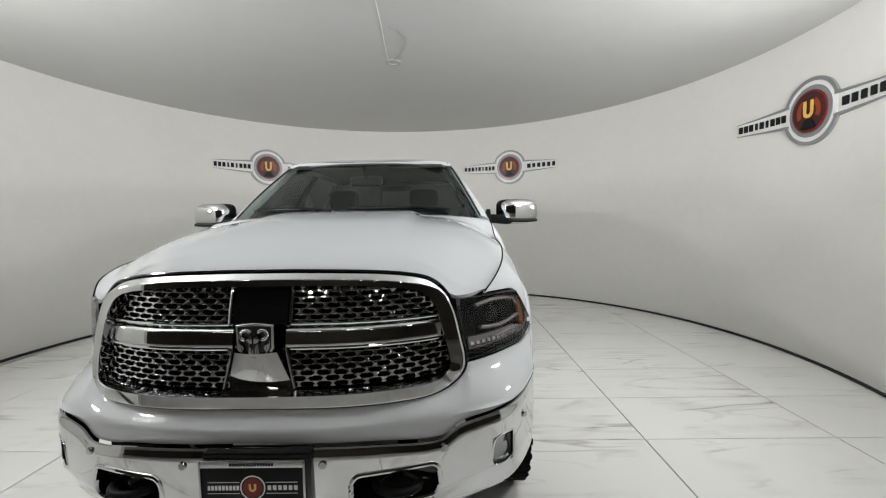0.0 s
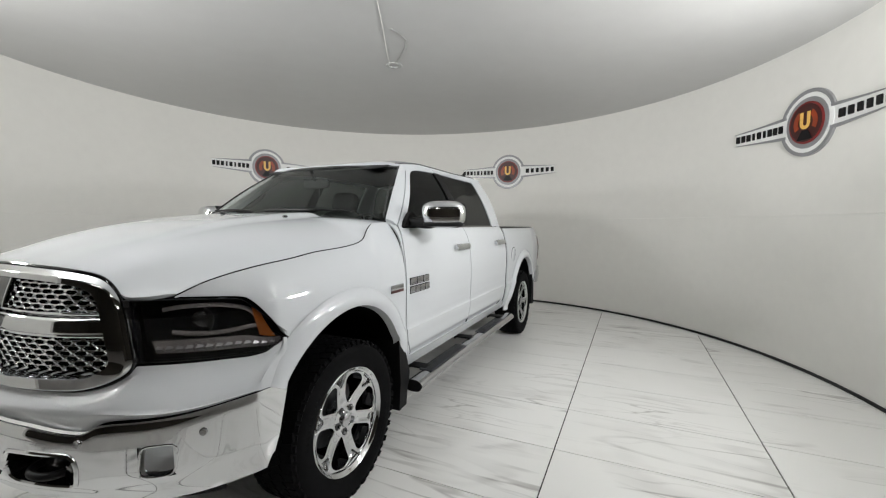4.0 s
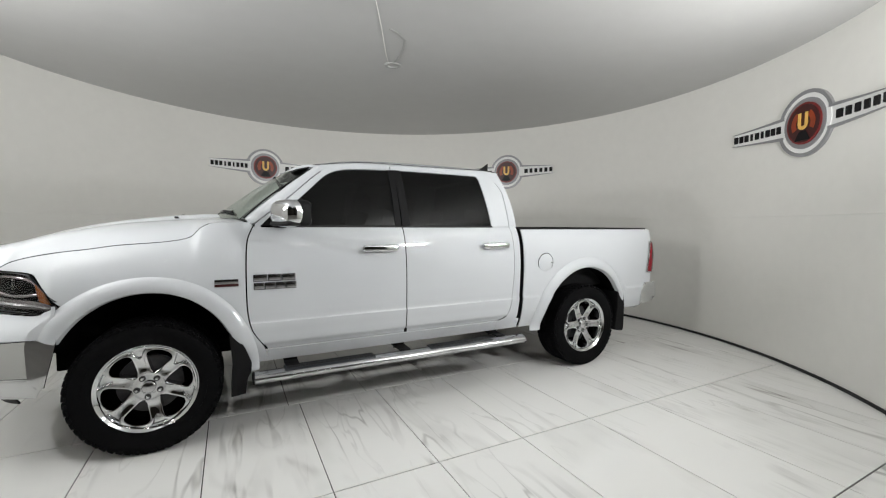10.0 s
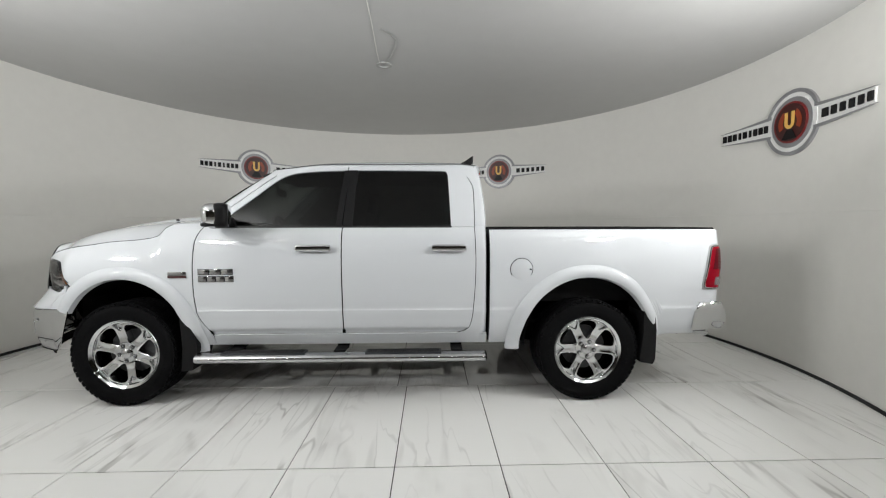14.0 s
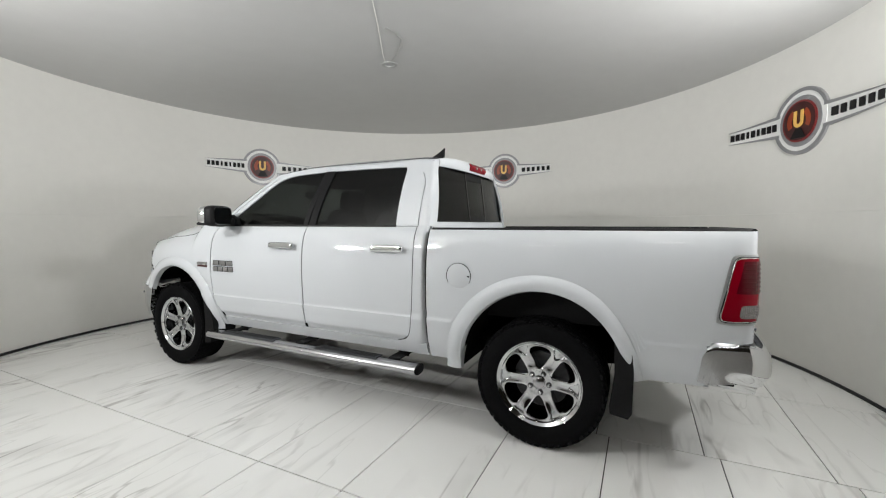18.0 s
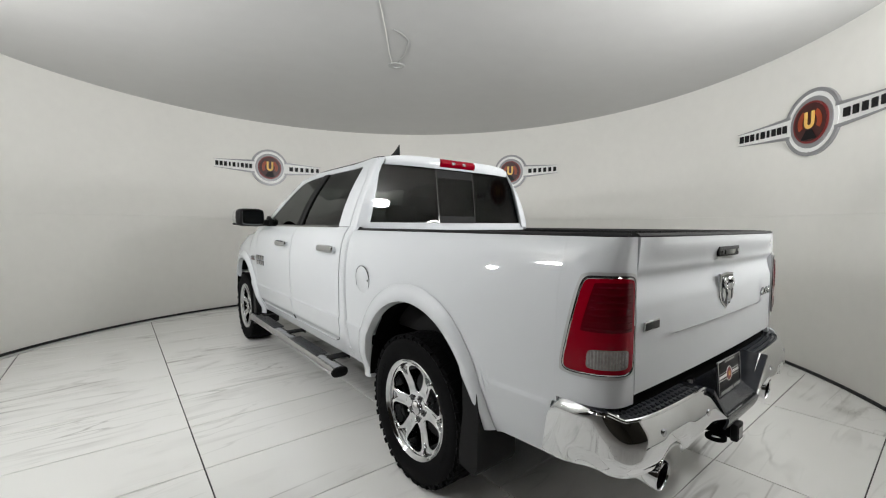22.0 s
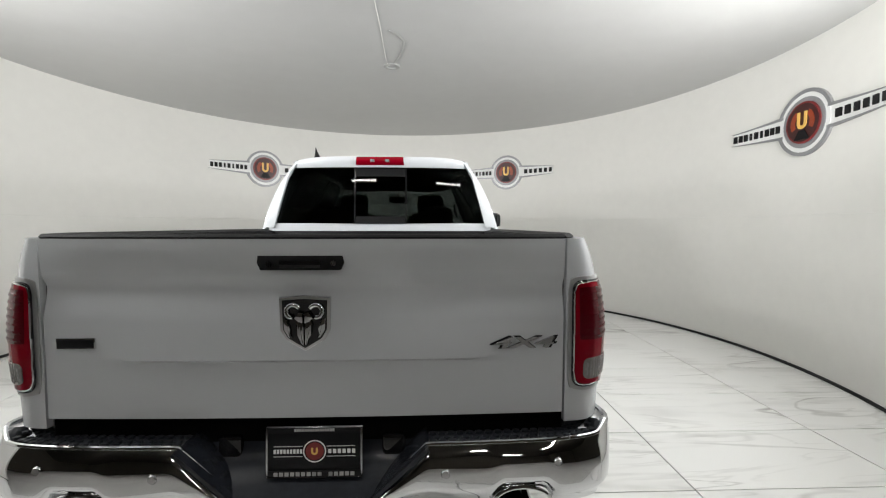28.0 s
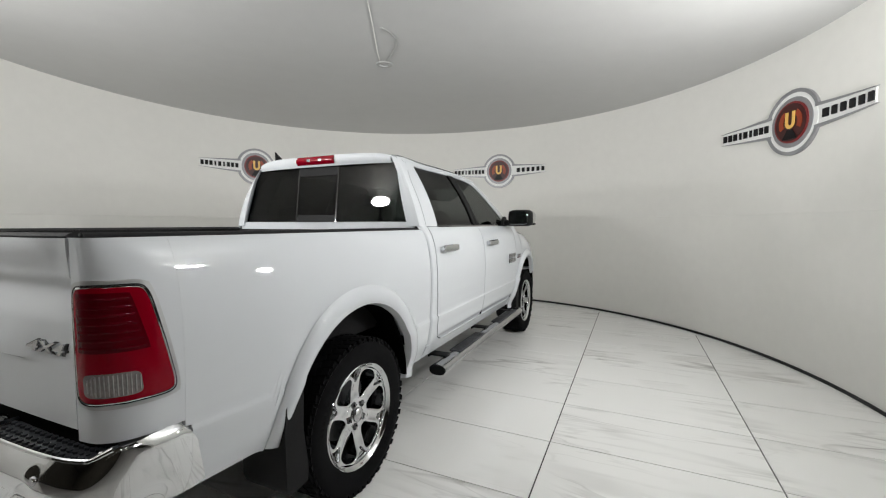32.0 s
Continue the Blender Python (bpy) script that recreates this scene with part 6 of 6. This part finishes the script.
# ---- under the body ----
for s in (1, -1):
    part("frame_rail", box((5.0, 0.08, 0.14), (-0.1, s * 0.42, 0.5), 0.01), M_DARK, truck)
    part("rear_spring", tube([(HUB_R + 0.03, s * 0.5, 0.4), (HUB_R + 0.03, s * 0.5, 0.62)], 0.05, 10), M_DARK, truck)
    part("shock_absorber", tube([(HUB_R - 0.12, s * 0.58, 0.38), (HUB_R - 0.06, s * 0.5, 0.8)], 0.028, 10), M_CHROME_SOFT, truck)
    part("front_knuckle", rounded((0.12, 0.1, 0.3), Matrix.Translation((HUB_F, s * 0.72, 0.42)), 3), M_DARK, truck)
    part("front_control_arm", tube([(HUB_F - 0.12, s * 0.35, 0.36), (HUB_F, s * 0.72, 0.32), (HUB_F + 0.15, s * 0.35, 0.36)], 0.026, 8), M_DARK, truck)
    part("rear_valance", box((0.5, 0.02, 0.2), (-2.5, s * 0.84, 0.62)), M_DARK, truck)
part("rear_axle", tube([(HUB_R, -0.75, 0.4), (HUB_R, 0.75, 0.4)], 0.05, 12), M_DARK, truck)
part("differential", rounded((0.34, 0.3, 0.3), Matrix.Translation((HUB_R, 0.0, 0.41)), 2.6), M_DARK, truck)
part("drive_shaft", tube([(HUB_R + 0.15, 0, 0.42), (0.4, 0, 0.46)], 0.045, 12), M_DARK, truck)
part("gearbox", rounded((1.0, 0.45, 0.34), Matrix.Translation((0.8, 0, 0.5)), 4), M_DARK, truck)
part("fuel_tank", rounded((1.1, 0.45, 0.26), Matrix.Translation((-0.5, 0.33, 0.5)), 5), M_DARK, truck)
part("silencer", rounded((0.7, 0.32, 0.18), Matrix.Translation((-0.6, -0.25, 0.44)), 4), M_DARK, truck)
part("floor_pan", box((4.4, 1.5, 0.02), (-0.3, 0, 0.585)), M_DARK, truck)
part("spare_wheel_cover", lathe([(0.0001, 0.45), (0.34, 0.45), (0.38, 0.5), (0.38, 0.6), (0.0001, 0.6)], 32, Matrix.Translation((-2.32, 0, 0))), M_DARK, truck)


# ---- wall signs: a ringed disc with two tapering arms, set on the curved wall ----
def on_wall(x, y, out):
    """Sign space (x to the right as seen from the room, y up) to the wall at angle 0."""
    a = -x / R_WALL
    r = R_WALL - out
    return r * math.cos(a), r * math.sin(a), y


def wall_plate(outline, out0, out1, name, mat, parent, label=""):
    """A flat outline laid on the curved wall, cut in strips so that it follows the curve."""
    bm = prism(outline, 1.0)
    xs = [p[0] for p in outline]
    k = math.floor(min(xs) / 0.05) * 0.05 + 0.05
    while k < max(xs):
        bmesh.ops.bisect_plane(bm, geom=list(bm.verts) + list(bm.edges) + list(bm.faces), plane_co=(k, 0, 0), plane_no=(1, 0, 0))
        k += 0.05
    for v in bm.verts:
        v.co = Vector(on_wall(v.co.x, v.co.y, out0 + (out1 - out0) * v.co.z))
    return part(name, bm, mat, parent, label, smooth=30)


def disc_outline(r, n=48):
    return [(r * math.cos(2 * math.pi * k / n), r * math.sin(2 * math.pi * k / n)) for k in range(n)]


def band(r0, r1, a0, a1, n=40):
    return [(r1 * math.cos(a), r1 * math.sin(a)) for a in (a0 + (a1 - a0) * k / n for k in range(n + 1))] + [(r0 * math.cos(a), r0 * math.sin(a)) for a in (a1 + (a0 - a1) * k / n for k in range(n + 1))]


def wall_sign():
    sign = thing("wall_sign", "round red emblem sign with two tapered arms on curved wall", "sign", "wall signs")
    for s in (1, -1):
        wall_plate([(s * 0.26, -0.085), (s * 0.87, -0.062), (s * 0.87, 0.062), (s * 0.26, 0.085)][::s], 0.0, 0.012, "arm_panel", M_SIGN_WHITE, sign)
        for t in (1, -1):
            wall_plate([(s * 0.25, t * 0.083), (s * 0.90, t * 0.064), (s * 0.25, t * 0.113)][::s * t], 0.0, 0.022, "arm_stripe", M_SIGN_GREY, sign)
    wall_plate(disc_outline(0.285), 0.0, 0.018, "white_disc", M_SIGN_WHITE, sign)
    gap = 0.33
    for a0 in (gap, math.pi + gap):
        wall_plate(band(0.278, 0.312, a0, a0 + math.pi - 2 * gap), 0.0, 0.024, "outer_ring", M_SIGN_GREY, sign)
    wall_plate(disc_outline(0.238), 0.018, 0.024, "grey_disc", M_SIGN_GREY, sign)
    wall_plate(disc_outline(0.196), 0.024, 0.034, "red_disc", M_SIGN_RED, sign)
    wall_plate(disc_outline(0.178), 0.034, 0.038, "dark_disc", M_SIGN_MAROON, sign)
    wall_plate(band(0.085, 0.135, math.radians(-235), math.radians(-150)), 0.038, 0.042, "orange_arc", M_SIGN_ORANGE, sign)
    wall_plate(band(0.085, 0.135, math.radians(-30), math.radians(55)), 0.038, 0.042, "orange_arc", M_SIGN_ORANGE, sign)
    wall_plate([(x, y + 0.02) for x, y in fork(0.056, 0.16)], 0.042, 0.048, "yellow_fork", M_SIGN_YELLOW, sign)
    wall_plate([(-0.09, -0.16), (0.09, -0.16), (0.035, -0.07), (-0.035, -0.07)], 0.042, 0.045, "dark_wedge", M_SIGN_BLACK, sign)
    # lettering as plain upright bars
    for k in range(9):
        w = 0.022 if k in (3, 5) else 0.042
        x = -0.845 + 0.0665 * k
        h = 0.036
        wall_plate([(x - w / 2, -h), (x + w / 2, -h), (x + w / 2, h), (x - w / 2, h)], 0.012, 0.026, "letter_bar", M_SIGN_BLACK, sign)
    for k in range(6):
        w = 0.06 if k == 0 else 0.05
        x = 0.37 + 0.093 * k
        h = 0.037
        wall_plate([(x - w / 2, -h), (x + w / 2, -h), (x + w / 2, h), (x - w / 2, h)], 0.012, 0.026, "letter_bar", M_SIGN_BLACK, sign)
    return sign


sign = wall_sign()
SIGN_Z = 2.374
sign.matrix_basis = pose(WALL_C.x, WALL_C.y, SIGN_Z - 0.003, 0, 0, -2.0)
for a in (63.7, 128.3):
    copy_thing(sign, pose(WALL_C.x, WALL_C.y, SIGN_Z, 0, 0, a))

# ---- ceiling rose with its cable ----
rose = thing("ceiling_rose", "small pale ceiling rose with a thin cable along the ceiling", "ceiling fitting")
rose.location = (-0.01, 0.56, H_CEIL)
part("rose_ring", lathe([(0.055, -0.012), (0.085, -0.012), (0.09, -0.001), (0.05, -0.001)], 32, closed=True), M_CEIL_DARK, rose)
part("cable", tube([(-0.04, -0.02, -0.005), (-0.035, -0.3, -0.005), (0.0, -0.85, -0.005), (0.02, -1.3, -0.005), (0.05, -2.4, -0.005)], 0.0035, 6), M_WALL, rose)
# flat curved strip, a little darker than the ceiling
part("grey_curved_strip", tube([(0.03, -0.08, -0.004), (0.1, -0.25, -0.005), (0.16, -0.45, -0.005), (0.185, -0.62, -0.005), (0.14, -0.75, -0.005), (0.07, -0.84, -0.004)], 0.012, 8, squash=0.4), M_CEIL_DARK, rose)

# ---- floodlights on the wall, beside the opening ----
for eye, power, lift in FLOODS:
    lamp = thing("floodlight", "oval white floodlight on a short black wall bracket", "floodlight", "floodlights")
    x, y, z = eye
    out = Vector((x, y, 0)).normalized()
    lamp.location = (out.x * R_WALL, out.y * R_WALL, z - 0.3)
    m = Matrix.Translation(-lamp.location) @ look(eye, (0, 0, z + lift)) @ Matrix.Diagonal((1, 0.6, 1, 1))
    back = m @ Vector((0, 0, 0.09))
    part("bracket", tube([(0, 0, 0), (back.x * 0.5, back.y * 0.5, 0.05), tuple(back)], 0.02, 10), M_BLACK, lamp)
    part("wall_plate", lathe([(0.0001, -0.01), (0.06, -0.01), (0.06, 0.012), (0.0001, 0.012)], 24, Matrix.Rotation(math.atan2(out.y, out.x), 4, "Z") @ Matrix.Rotation(-math.pi / 2, 4, "Y")), M_BLACK, lamp)
    part("lamp_shell", lathe([(0.0001, 0.1), (0.1, 0.09), (0.21, 0.03), (0.228, 0.0), (0.22, 0.0), (0.205, 0.028), (0.0001, 0.05)], 40, m), M_BLACK, lamp)
    part("lamp_face", lathe([(0.0001, 0.012), (0.21, 0.012), (0.21, 0.016), (0.0001, 0.016)], 40, m), M_FLOOD, lamp)


# ---- the turning of the table and of what stands on it ----
HEADINGS = (
    (0, -90.44), (1, -96.22), (2, -102.29), (3, -108.72), (3.5, -111.76), (5.5, -124.15), (6, -127.45),
    (7, -134.03), (8, -140.46), (9, -146.64), (10, -152.99), (11, -159.48), (12, -166.19), (13, -173.02),
    (14, -179.70), (14.5, -182.96), (16.5, -196.31), (17, -199.70), (18, -206.32), (19, -213.05), (20, -219.43),
    (21, -225.37), (22, -231.32), (23, -237.41), (24, -243.69), (25, -249.58), (25.5, -251.92), (27.5, -265.10),
    (28, -268.41), (29, -275.17), (30, -282.33), (31, -288.94), (32, -295.99),)


def motions():
    walk(turntable, [(t, pose(0, 0, 0, 0, 0, a)) for t, a in HEADINGS])
    walk(truck, [(t, pose(0, 0, 0, 0, 0, a) @ pose(0, -0.045, 0)) for t, a in HEADINGS])


motions()
